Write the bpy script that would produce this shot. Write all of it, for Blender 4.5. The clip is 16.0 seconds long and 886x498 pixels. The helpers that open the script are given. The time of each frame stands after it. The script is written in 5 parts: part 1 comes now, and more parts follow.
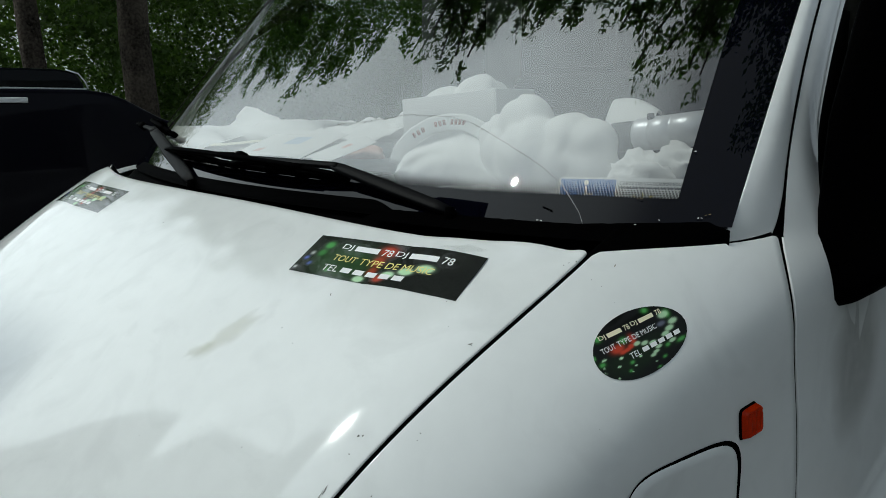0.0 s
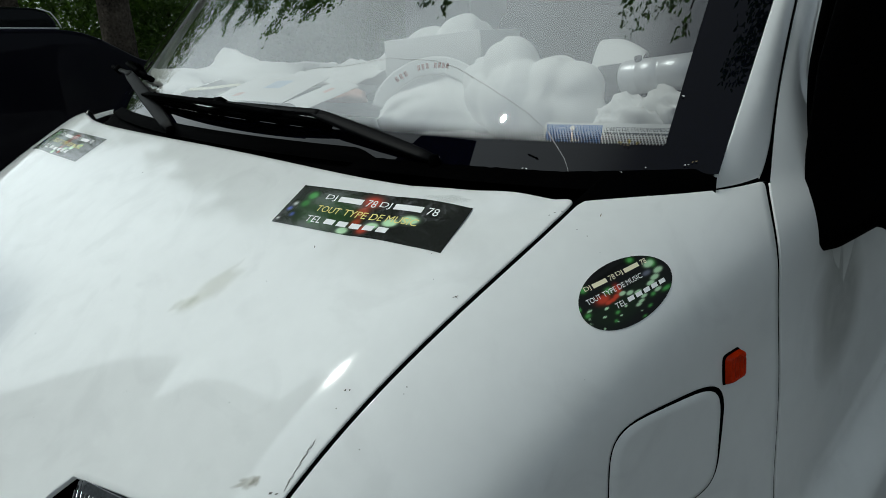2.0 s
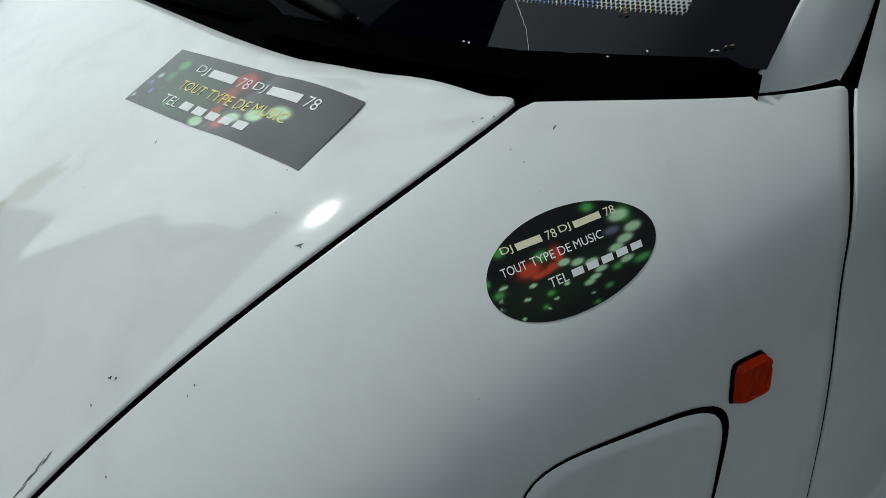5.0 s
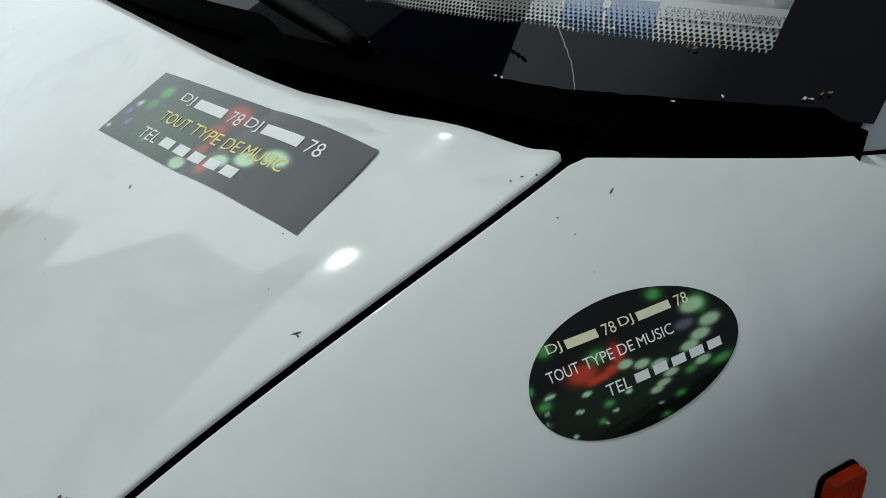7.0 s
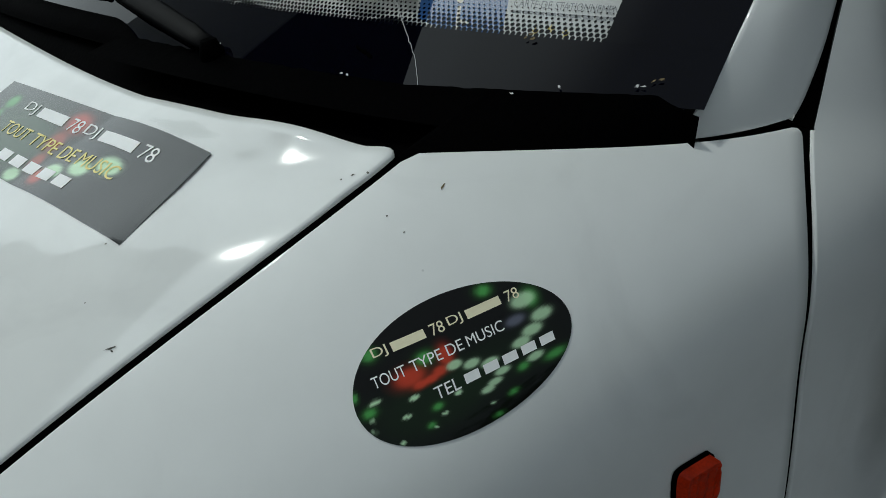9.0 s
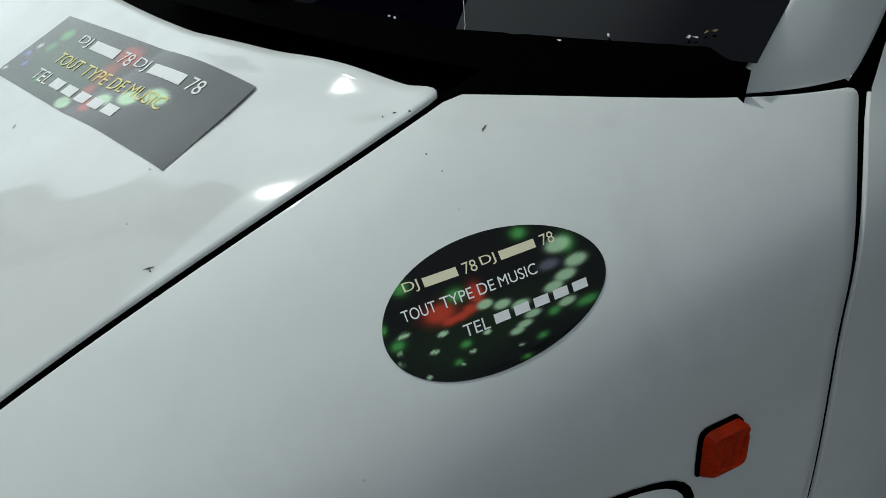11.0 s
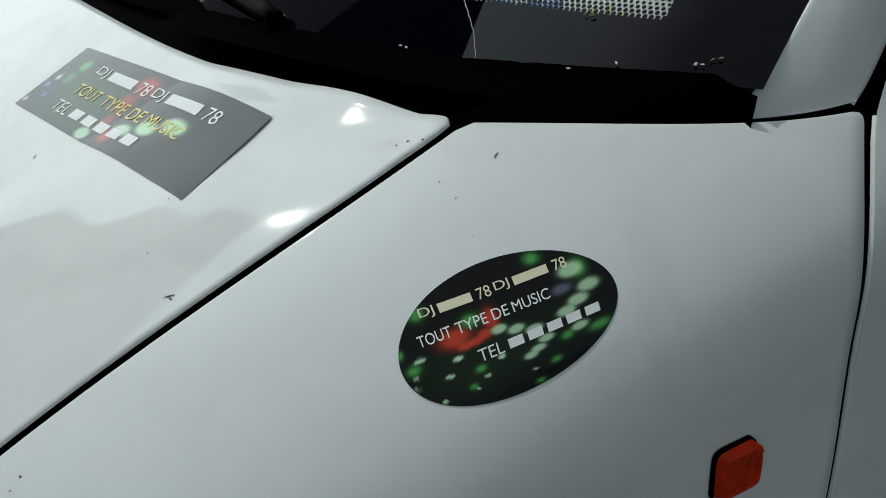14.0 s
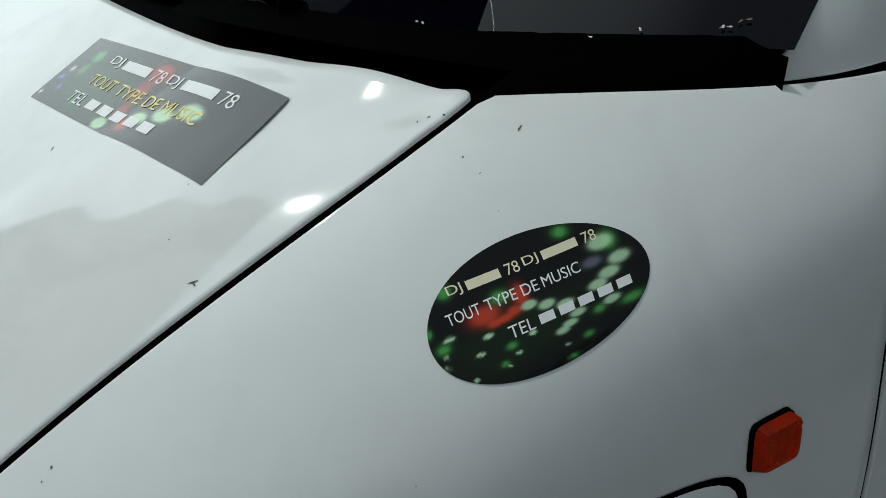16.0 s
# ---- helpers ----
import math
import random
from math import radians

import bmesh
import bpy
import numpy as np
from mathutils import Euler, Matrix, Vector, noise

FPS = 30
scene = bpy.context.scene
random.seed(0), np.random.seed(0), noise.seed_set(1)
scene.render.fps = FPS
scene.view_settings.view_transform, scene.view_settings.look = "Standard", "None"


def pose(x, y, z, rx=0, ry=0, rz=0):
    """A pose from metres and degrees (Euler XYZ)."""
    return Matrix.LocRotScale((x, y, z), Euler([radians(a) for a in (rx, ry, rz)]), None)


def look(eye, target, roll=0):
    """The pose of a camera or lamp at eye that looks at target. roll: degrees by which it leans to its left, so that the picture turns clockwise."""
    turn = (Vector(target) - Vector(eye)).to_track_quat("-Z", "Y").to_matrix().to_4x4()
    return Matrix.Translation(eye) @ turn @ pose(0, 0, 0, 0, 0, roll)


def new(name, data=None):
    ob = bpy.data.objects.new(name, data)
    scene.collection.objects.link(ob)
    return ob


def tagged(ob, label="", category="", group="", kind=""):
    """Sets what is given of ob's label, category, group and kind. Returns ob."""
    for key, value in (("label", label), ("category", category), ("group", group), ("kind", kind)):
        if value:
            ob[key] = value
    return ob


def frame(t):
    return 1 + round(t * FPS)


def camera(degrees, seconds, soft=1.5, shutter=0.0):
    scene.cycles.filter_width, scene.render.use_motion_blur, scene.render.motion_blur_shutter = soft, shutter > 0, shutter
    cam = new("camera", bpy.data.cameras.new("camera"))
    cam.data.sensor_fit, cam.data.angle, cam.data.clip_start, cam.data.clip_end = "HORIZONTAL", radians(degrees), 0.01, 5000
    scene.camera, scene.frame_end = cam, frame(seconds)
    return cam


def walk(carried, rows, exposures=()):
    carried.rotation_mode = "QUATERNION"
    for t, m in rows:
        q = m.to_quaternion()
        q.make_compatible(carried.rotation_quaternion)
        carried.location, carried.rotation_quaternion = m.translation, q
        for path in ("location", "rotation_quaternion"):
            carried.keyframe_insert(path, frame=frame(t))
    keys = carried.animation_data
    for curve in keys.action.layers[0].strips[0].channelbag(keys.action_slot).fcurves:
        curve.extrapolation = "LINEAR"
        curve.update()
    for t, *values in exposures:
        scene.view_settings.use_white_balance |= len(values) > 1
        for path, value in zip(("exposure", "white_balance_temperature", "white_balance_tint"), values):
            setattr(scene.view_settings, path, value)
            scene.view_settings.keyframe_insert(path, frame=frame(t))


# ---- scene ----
cam = camera(60.4, 16.0, soft=0.6)
PATH = [
    (0, (1.1820, -0.6658, 1.3164), (-0.1487, 0.6140, 0.9644), 0.2),
    (0.5, (1.1870, -0.6714, 1.3163), (-0.1497, 0.6040, 0.9710), 0.2),
    (1, (1.1842, -0.6752, 1.3173), (-0.1490, 0.6047, 0.9738), 1.1),
    (1.5, (1.1770, -0.6655, 1.3306), (-0.1426, 0.6150, 0.9370), -0.4),
    (2, (1.1755, -0.6542, 1.3306), (-0.1093, 0.6219, 0.8254), -0.4),
    (2.5, (1.1782, -0.6543, 1.3334), (-0.0566, 0.6612, 0.8036), -0.3),
    (3, (1.1820, -0.6432, 1.3286), (-0.0140, 0.6990, 0.7782), -0.1),
    (3.5, (1.2194, -0.5884, 1.3034), (-0.0678, 0.6830, 0.7906), -0.3),
    (3.7, (1.2255, -0.5522, 1.2872), (-0.1017, 0.6487, 0.7124), 1.1),
    (5.8, (0.9895, -0.2625, 1.2903), (-0.3530, 0.7518, 0.4534), 1.0),
    (6, (0.9872, -0.2683, 1.2932), (-0.3731, 0.7495, 0.4877), 0.8),
    (6.5, (0.9829, -0.2761, 1.2961), (-0.4119, 0.7262, 0.5318), 1.1),
    (7, (0.9791, -0.2706, 1.2924), (-0.3687, 0.7500, 0.4716), 2.0),
    (7.5, (0.9830, -0.2595, 1.2904), (-0.3275, 0.7979, 0.4529), 2.0),
    (8, (0.9856, -0.2443, 1.2885), (-0.3001, 0.8331, 0.4401), 1.5),
    (8.5, (1.0029, -0.2325, 1.2910), (-0.2736, 0.8744, 0.4659), 0.8),
    (9, (1.0105, -0.2103, 1.2823), (-0.2783, 0.9040, 0.4876), 1.4),
    (9.2, (1.0118, -0.2063, 1.2739), (-0.2892, 0.9078, 0.5000), 2.4),
    (11.3, (1.0218, -0.2148, 1.2633), (-0.3103, 0.8090, 0.4196), 3.2),
    (11.5, (1.0279, -0.2158, 1.2669), (-0.3087, 0.8102, 0.4318), 3.0),
    (12, (1.0336, -0.2221, 1.2706), (-0.3325, 0.7868, 0.4643), 2.8),
    (12.5, (1.0282, -0.2231, 1.2697), (-0.3255, 0.7971, 0.4566), 3.1),
    (13, (1.0282, -0.2244, 1.2716), (-0.3262, 0.8038, 0.4707), 2.9),
    (13.5, (1.0256, -0.2243, 1.2726), (-0.3339, 0.7955, 0.4700), 2.7),
    (14, (1.0198, -0.2194, 1.2699), (-0.3382, 0.8044, 0.4672), 2.5),
    (14.5, (1.0075, -0.2101, 1.2645), (-0.3296, 0.8266, 0.4464), 2.8),
    (15, (1.0043, -0.2053, 1.2608), (-0.3472, 0.8008, 0.4251), 2.4),
    (15.5, (1.0062, -0.2074, 1.2636), (-0.3453, 0.7974, 0.4288), 1.9),
    (16, (1.0129, -0.2204, 1.2616), (-0.3563, 0.7633, 0.4300), 0.1),
]
walk(cam, [(t, look(eye, target, roll)) for t, eye, target, roll in PATH], exposures=[(0.0, 0.02, 6100, 0), (1.5, 0.0, 6100, 0), (3.5, -0.14, 6100, 0), (6.0, -0.19, 6100, 0), (9.2, -0.22, 6100, 0), (11.3, -0.09, 6100, 0), (16.0, -0.09, 6100, 0)])

# ---- light ----
SUN_DIR = Vector((-0.34, -0.375, 0.86)).normalized()
world = bpy.data.worlds.new("world")
scene.world = world
world.use_nodes = True
wn, wl = world.node_tree.nodes, world.node_tree.links
sky = wn.new("ShaderNodeTexSky")
sky.sky_type, sky.sun_disc = "NISHITA", False
sky.sun_elevation = math.asin(SUN_DIR.z)
sky.sun_rotation = math.atan2(SUN_DIR.x, SUN_DIR.y)
sky.dust_density, sky.air_density = 3.0, 1.0
SKY_STRENGTH = 0.10
# thin haze over the blue, and an added, unseen cloud bank low on the sunny side
geo = wn.new("ShaderNodeTexCoord")
cloud = wn.new("ShaderNodeTexNoise")
cloud.inputs["Scale"].default_value, cloud.inputs["Detail"].default_value = 2.2, 6
haze = wn.new("ShaderNodeMix")
haze.data_type = "RGBA"
haze.inputs["Factor"].default_value = 0.75
haze.inputs["B"].default_value = (4.8, 4.95, 5.2, 1)


def towards(way, low, high):
    """A smooth 0 to 1 in the sky, rising towards a direction."""
    dot, rng_ = wn.new("ShaderNodeVectorMath"), wn.new("ShaderNodeMapRange")
    dot.operation, rng_.interpolation_type = "DOT_PRODUCT", "SMOOTHSTEP"
    dot.inputs[1].default_value = Vector(way).normalized()
    rng_.inputs["From Min"].default_value, rng_.inputs["From Max"].default_value = low, high
    wl.new(geo.outputs["Generated"], dot.inputs[0])
    wl.new(dot.outputs["Value"], rng_.inputs["Value"])
    return rng_.outputs["Result"]


def math_node(kind, a, b):
    m = wn.new("ShaderNodeMath")
    m.operation = kind
    for i, v in enumerate((a, b)):
        if isinstance(v, (int, float)):
            m.inputs[i].default_value = v
        else:
            wl.new(v, m.inputs[i])
    return m.outputs[0]


wl.new(geo.outputs["Generated"], cloud.inputs["Vector"])
wl.new(sky.outputs["Color"], haze.inputs["A"])
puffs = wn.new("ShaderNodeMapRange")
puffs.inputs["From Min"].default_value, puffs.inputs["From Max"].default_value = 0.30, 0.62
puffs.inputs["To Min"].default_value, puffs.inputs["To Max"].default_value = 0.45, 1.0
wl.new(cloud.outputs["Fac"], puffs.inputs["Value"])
# added sky brightness that bonnet and windscreen mirror
added_bank = math_node("MULTIPLY", towards((-1.0, -0.45, 0.50), 0.70, 0.97), puffs.outputs["Result"])
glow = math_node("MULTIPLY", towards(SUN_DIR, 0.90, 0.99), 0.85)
bright = math_node("ADD", added_bank, glow)
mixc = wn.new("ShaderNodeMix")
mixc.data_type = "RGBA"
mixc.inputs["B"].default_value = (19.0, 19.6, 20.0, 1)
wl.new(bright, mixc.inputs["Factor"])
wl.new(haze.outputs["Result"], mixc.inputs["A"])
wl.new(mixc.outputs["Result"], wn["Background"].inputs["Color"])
wn["Background"].inputs["Strength"].default_value = SKY_STRENGTH
sun_data = bpy.data.lights.new("sun", "SUN")
sun_data.energy, sun_data.angle, sun_data.color = 1.3, radians(0.6), (1.0, 0.96, 0.9)
sun = new("sun", sun_data)
sun.matrix_world = look((0, 0, 10), Vector((0, 0, 10)) - SUN_DIR)


# ---- materials ----
def shader(name, base, rough=0.5, metal=0.0, coat=0.0, vary=0.08, scale=8.0, bump=0.0, bump_scale=60.0, spec=0.5, coat_rough=0.03, island=0.0, bump_depth=0.002):
    """A surface with two scales of colour variation and a fine relief."""
    m = bpy.data.materials.new(name)
    m.use_nodes = True
    n, l = m.node_tree.nodes, m.node_tree.links
    b = n["Principled BSDF"]
    b.inputs["Roughness"].default_value, b.inputs["Metallic"].default_value = rough, metal
    b.inputs["Coat Weight"].default_value, b.inputs["Coat Roughness"].default_value = coat, coat_rough
    b.inputs["Specular IOR Level"].default_value = spec
    tc = n.new("ShaderNodeTexCoord")
    big, fine = n.new("ShaderNodeTexNoise"), n.new("ShaderNodeTexNoise")
    big.inputs["Scale"].default_value, big.inputs["Detail"].default_value = scale, 4
    fine.inputs["Scale"].default_value, fine.inputs["Detail"].default_value = scale * 9, 3
    add = n.new("ShaderNodeMath")
    add.operation = "ADD"
    for k in (big, fine):
        l.new(tc.outputs["Object"], k.inputs["Vector"])
    l.new(big.outputs["Fac"], add.inputs[0])
    l.new(fine.outputs["Fac"], add.inputs[1])
    mr = n.new("ShaderNodeMapRange")
    mr.inputs["From Min"].default_value, mr.inputs["From Max"].default_value = 0.6, 1.4
    mr.inputs["To Min"].default_value, mr.inputs["To Max"].default_value = 1 - vary, 1 + vary
    l.new(add.outputs[0], mr.inputs["Value"])
    mul = n.new("ShaderNodeMix")
    mul.data_type, mul.blend_type = "RGBA", "MULTIPLY"
    mul.inputs["Factor"].default_value = 1.0
    mul.inputs["A"].default_value = (*base, 1)
    l.new(mr.outputs["Result"], mul.inputs["B"])
    out = mul.outputs["Result"]
    if island:
        g = n.new("ShaderNodeNewGeometry")
        r2 = n.new("ShaderNodeMapRange")
        r2.inputs["To Min"].default_value, r2.inputs["To Max"].default_value = 1 - island, 1 + island
        l.new(g.outputs["Random Per Island"], r2.inputs["Value"])
        m2 = n.new("ShaderNodeMix")
        m2.data_type, m2.blend_type = "RGBA", "MULTIPLY"
        m2.inputs["Factor"].default_value = 1.0
        l.new(out, m2.inputs["A"])
        l.new(r2.outputs["Result"], m2.inputs["B"])
        out = m2.outputs["Result"]
    l.new(out, b.inputs["Base Color"])
    if bump:
        bp, bn = n.new("ShaderNodeBump"), n.new("ShaderNodeTexNoise")
        bn.inputs["Scale"].default_value, bn.inputs["Detail"].default_value = bump_scale, 5
        bp.inputs["Strength"].default_value, bp.inputs["Distance"].default_value = bump, bump_depth
        l.new(tc.outputs["Object"], bn.inputs["Vector"])
        l.new(bn.outputs["Fac"], bp.inputs["Height"])
        l.new(bp.outputs["Normal"], b.inputs["Normal"])
    return m


def clear_glass(name, tint=(0.93, 0.97, 0.95), ior=1.55):
    m = bpy.data.materials.new(name)
    m.use_nodes = True
    n, l = m.node_tree.nodes, m.node_tree.links
    n.remove(n["Principled BSDF"])
    tr, gl, fr, mx = n.new("ShaderNodeBsdfTransparent"), n.new("ShaderNodeBsdfGlossy"), n.new("ShaderNodeFresnel"), n.new("ShaderNodeMixShader")
    tr.inputs["Color"].default_value = (*tint, 1)
    gl.inputs["Roughness"].default_value = 0.004
    fr.inputs["IOR"].default_value = ior
    l.new(fr.outputs[0], mx.inputs[0])
    l.new(tr.outputs[0], mx.inputs[1])
    l.new(gl.outputs[0], mx.inputs[2])
    l.new(mx.outputs[0], n["Material Output"].inputs["Surface"])
    return m


def leafy(name, base, island=0.5):
    """Thin leaves that let some light through."""
    m = shader(name, base, 0.55, vary=0.25, scale=1.3, island=island, spec=0.25)
    n, l = m.node_tree.nodes, m.node_tree.links
    tr, mx = n.new("ShaderNodeBsdfTranslucent"), n.new("ShaderNodeMixShader")
    tr.inputs["Color"].default_value = (base[0] * 2.4, base[1] * 2.6, base[2] * 1.2, 1)
    mx.inputs[0].default_value = 0.35
    l.new(n["Principled BSDF"].outputs[0], mx.inputs[1])
    l.new(tr.outputs[0], mx.inputs[2])
    l.new(mx.outputs[0], n["Material Output"].inputs["Surface"])
    return m


def printed(name, gloss=1.0):
    """Glossy vinyl whose print is held in a colour layer."""
    m = bpy.data.materials.new(name)
    m.use_nodes = True
    n, l = m.node_tree.nodes, m.node_tree.links
    b = n["Principled BSDF"]
    at = n.new("ShaderNodeAttribute")
    at.attribute_name = "print"
    l.new(at.outputs["Color"], b.inputs["Base Color"])
    b.inputs["Roughness"].default_value, b.inputs["Coat Weight"].default_value = 0.5, gloss
    b.inputs["Specular IOR Level"].default_value = 0.05
    b.inputs["Coat Roughness"].default_value = 0.05
    return m


M_PAINT = shader("white_paint", (0.74, 0.75, 0.735), 0.65, coat=1.0, vary=0.035, scale=3.5, coat_rough=0.065, spec=0.15)
def speckled(m, size, depth):
    """Adds fine dirt specks and faint water marks to a painted surface."""
    n, l = m.node_tree.nodes, m.node_tree.links
    b = n["Principled BSDF"]
    old = b.inputs["Base Color"].links[0].from_socket
    tc = n.new("ShaderNodeTexCoord")
    vo, mk = n.new("ShaderNodeTexVoronoi"), n.new("ShaderNodeMapRange")
    vo.inputs["Scale"].default_value = size
    mk.inputs["From Min"].default_value, mk.inputs["From Max"].default_value = 0.010, 0.022
    mk.inputs["To Min"].default_value, mk.inputs["To Max"].default_value = 1 - depth, 1.0
    st, wm = n.new("ShaderNodeTexNoise"), n.new("ShaderNodeMapRange")
    st.inputs["Scale"].default_value, st.inputs["Detail"].default_value, st.inputs["Distortion"].default_value = 9.0, 8, 1.2
    wm.inputs["From Min"].default_value, wm.inputs["From Max"].default_value = 0.52, 0.66
    wm.inputs["To Min"].default_value, wm.inputs["To Max"].default_value = 1.0, 0.94
    mu, mx = n.new("ShaderNodeMath"), n.new("ShaderNodeMix")
    mu.operation, mx.data_type, mx.blend_type = "MULTIPLY", "RGBA", "MULTIPLY"
    mx.inputs["Factor"].default_value = 1.0
    l.new(tc.outputs["Object"], vo.inputs["Vector"])
    l.new(tc.outputs["Object"], st.inputs["Vector"])
    l.new(vo.outputs["Distance"], mk.inputs["Value"])
    l.new(st.outputs["Fac"], wm.inputs["Value"])
    l.new(mk.outputs["Result"], mu.inputs[0])
    l.new(wm.outputs["Result"], mu.inputs[1])
    l.new(old, mx.inputs["A"])
    l.new(mu.outputs[0], mx.inputs["B"])
    l.new(mx.outputs["Result"], b.inputs["Base Color"])


speckled(M_PAINT, 24.0, 0.25)
M_BLACK = shader("black_plastic", (0.0005, 0.0005, 0.0006), 0.6, vary=0.3, scale=14, bump=0.25, bump_scale=240, spec=0.004)
M_ARM = shader("satin_black_metal", (0.0035, 0.0035, 0.004), 0.5, vary=0.3, scale=20, spec=0.05)
M_RUBBER = shader("rubber", (0.001, 0.001, 0.001), 0.8, vary=0.3, bump=0.2, spec=0.0)
M_FRIT = shader("black_ceramic", (0.0008, 0.0009, 0.003), 0.012, vary=0.2, spec=0.17)
M_GLASS = clear_glass("coated_windscreen_glass", (0.80, 0.83, 0.84), ior=2.45)
M_SIDEGLASS = clear_glass("side_glass", (0.80, 0.84, 0.82))
M_DARKGLASS = shader("tinted_glass", (0.004, 0.005, 0.006), 0.04, vary=0.1, spec=0.3)
M_CARGLASS = shader("dark_car_glass", (0.002, 0.003, 0.004), 0.06, vary=0.1, spec=0.10)
M_ORANGE = shader("amber_plastic", (0.42, 0.020, 0.0006), 0.3, spec=0.10, coat=0.10, vary=0.45, scale=70)
M_LENS = shader("headlamp_lens", (0.05, 0.055, 0.06), 0.08, coat=1.0, vary=0.4, scale=30)
M_CHROME = shader("reflector", (0.75, 0.76, 0.78), 0.15, metal=1.0, vary=0.1)
M_PRINT = printed("printed_vinyl")
M_DULLPRINT = printed("dull_printed_vinyl", 0.3)
M_WHITEINK = shader("white_ink", (0.85, 0.85, 0.84), 0.35, vary=0.02)
M_YELLOWINK = shader("yellow_ink", (0.82, 0.7, 0.22), 0.35, vary=0.02)
M_CREAMINK = shader("cream_ink", (0.8, 0.74, 0.52), 0.35, vary=0.02)
M_CLOTH = shader("white_cloth", (0.8, 0.8, 0.78), 0.9, vary=0.04, bump=0.12, bump_scale=200, scale=20)
M_CARDBOARD = shader("white_card", (0.78, 0.78, 0.76), 0.6, vary=0.04)
M_BLUE = shader("blue_print", (0.05, 0.17, 0.5), 0.4, vary=0.05)
M_GREYINK = shader("grey_ink", (0.12, 0.13, 0.14), 0.5, vary=0.05)
M_YEL = shader("yellow_star", (0.8, 0.6, 0.08), 0.5, vary=0.05)
M_DASH = shader("dashboard_grey", (0.05, 0.052, 0.055), 0.6, vary=0.15, bump=0.3, bump_scale=200)
M_LINING = shader("grey_lining", (0.055, 0.055, 0.058), 0.9, vary=0.06)
def thin_mark(m, strength):
    """Fades dried stains and the dark door patch out towards their rim, broken up."""
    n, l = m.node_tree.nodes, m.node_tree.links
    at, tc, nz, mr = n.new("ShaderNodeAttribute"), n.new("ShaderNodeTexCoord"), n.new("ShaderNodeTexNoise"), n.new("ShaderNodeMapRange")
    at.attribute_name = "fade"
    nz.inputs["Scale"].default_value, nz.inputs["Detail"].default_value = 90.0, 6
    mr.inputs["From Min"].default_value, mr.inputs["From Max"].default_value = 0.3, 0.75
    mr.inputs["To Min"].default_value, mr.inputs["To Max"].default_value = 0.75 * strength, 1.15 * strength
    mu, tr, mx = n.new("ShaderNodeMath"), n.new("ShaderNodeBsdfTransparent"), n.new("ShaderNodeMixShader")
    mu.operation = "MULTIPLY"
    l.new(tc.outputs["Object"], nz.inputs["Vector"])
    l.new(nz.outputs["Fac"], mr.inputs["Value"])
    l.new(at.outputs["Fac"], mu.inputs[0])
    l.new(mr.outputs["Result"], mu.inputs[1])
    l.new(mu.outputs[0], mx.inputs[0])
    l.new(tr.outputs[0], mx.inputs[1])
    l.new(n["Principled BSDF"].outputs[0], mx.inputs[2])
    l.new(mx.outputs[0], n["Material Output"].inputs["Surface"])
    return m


M_SMEAR = thin_mark(shader("dried_smear", (0.60, 0.58, 0.43), 0.65, vary=0.12, scale=40, coat=1.0, coat_rough=0.065, spec=0.15), 0.24)
M_MUD = thin_mark(shader("dried_mud", (0.30, 0.26, 0.17), 0.8, vary=0.3, scale=60), 0.34)
M_SMUDGE = thin_mark(shader("grey_smudge", (0.50, 0.52, 0.49), 0.65, vary=0.1, scale=40, coat=1.0, coat_rough=0.065, spec=0.15), 0.18)
M_DOORPATCH = thin_mark(shader("dark_patch", (0.16, 0.15, 0.12), 0.8, vary=0.2, scale=30), 0.30)
M_SEAT = shader("seat_cloth", (0.10, 0.10, 0.10), 0.9, vary=0.3, bump=0.4)
M_SILVER = shader("satin_aluminium", (0.72, 0.73, 0.74), 0.38, metal=0.25, vary=0.06, bump=0.15, bump_scale=300)
M_NAVY = shader("dark_navy_paint", (0.001, 0.001, 0.004), 0.35, coat=0.10, vary=0.1, spec=0.06)
M_BARK = shader("bark", (0.060, 0.050, 0.040), 0.95, vary=0.95, scale=4, bump=1.0, bump_scale=14, bump_depth=0.03, spec=0.1)
M_LEAF = leafy("leaf", (0.05, 0.10, 0.02))
M_LEAFDARK = leafy("leaf_dark", (0.050, 0.086, 0.020), 0.85)
M_GROUND = shader("worn_asphalt", (0.095, 0.093, 0.090), 0.9, vary=0.3, scale=1.5, bump=0.8, bump_scale=90)
M_PALEWALL = shader("white_plaster", (0.82, 0.81, 0.79), 0.95, vary=0.12, scale=1.2, spec=0.1)
M_WALL = shader("dark_plaster", (0.035, 0.034, 0.034), 0.95, vary=0.15, scale=1.0, spec=0.1)
M_TYRE = shader("tyre", (0.02, 0.02, 0.02), 0.8, vary=0.2, bump=0.3)
M_DIRT = shader("dried_dirt", (0.16, 0.12, 0.06), 0.9, vary=0.5, scale=60)
M_CHIP = shader("bare_chip", (0.10, 0.095, 0.08), 0.9, vary=0.5, scale=90)
M_RUST = shader("faded_red_ink", (0.35, 0.16, 0.12), 0.8, vary=0.2)
M_FADEDRED = shader("faded_red_scrap", (0.64, 0.40, 0.34), 0.9, vary=0.15, scale=20)
M_CRACK = shader("glass_crack", (0.5, 0.5, 0.5), 0.4, vary=0.2)


# ---- mesh tools ----
def link(name, verts, faces, material, parent=None, label="", smooth=True, sharp=()):
    me = bpy.data.meshes.new(name)
    me.from_pydata([tuple(v) for v in verts], [], faces)
    me.update()
    me.polygons.foreach_set("use_smooth", [smooth] * len(me.polygons))
    me.materials.append(material)
    ob = new(name, me)
    if parent is not None:
        ob.parent = parent
    if label:
        ob["label"] = label
    return ob


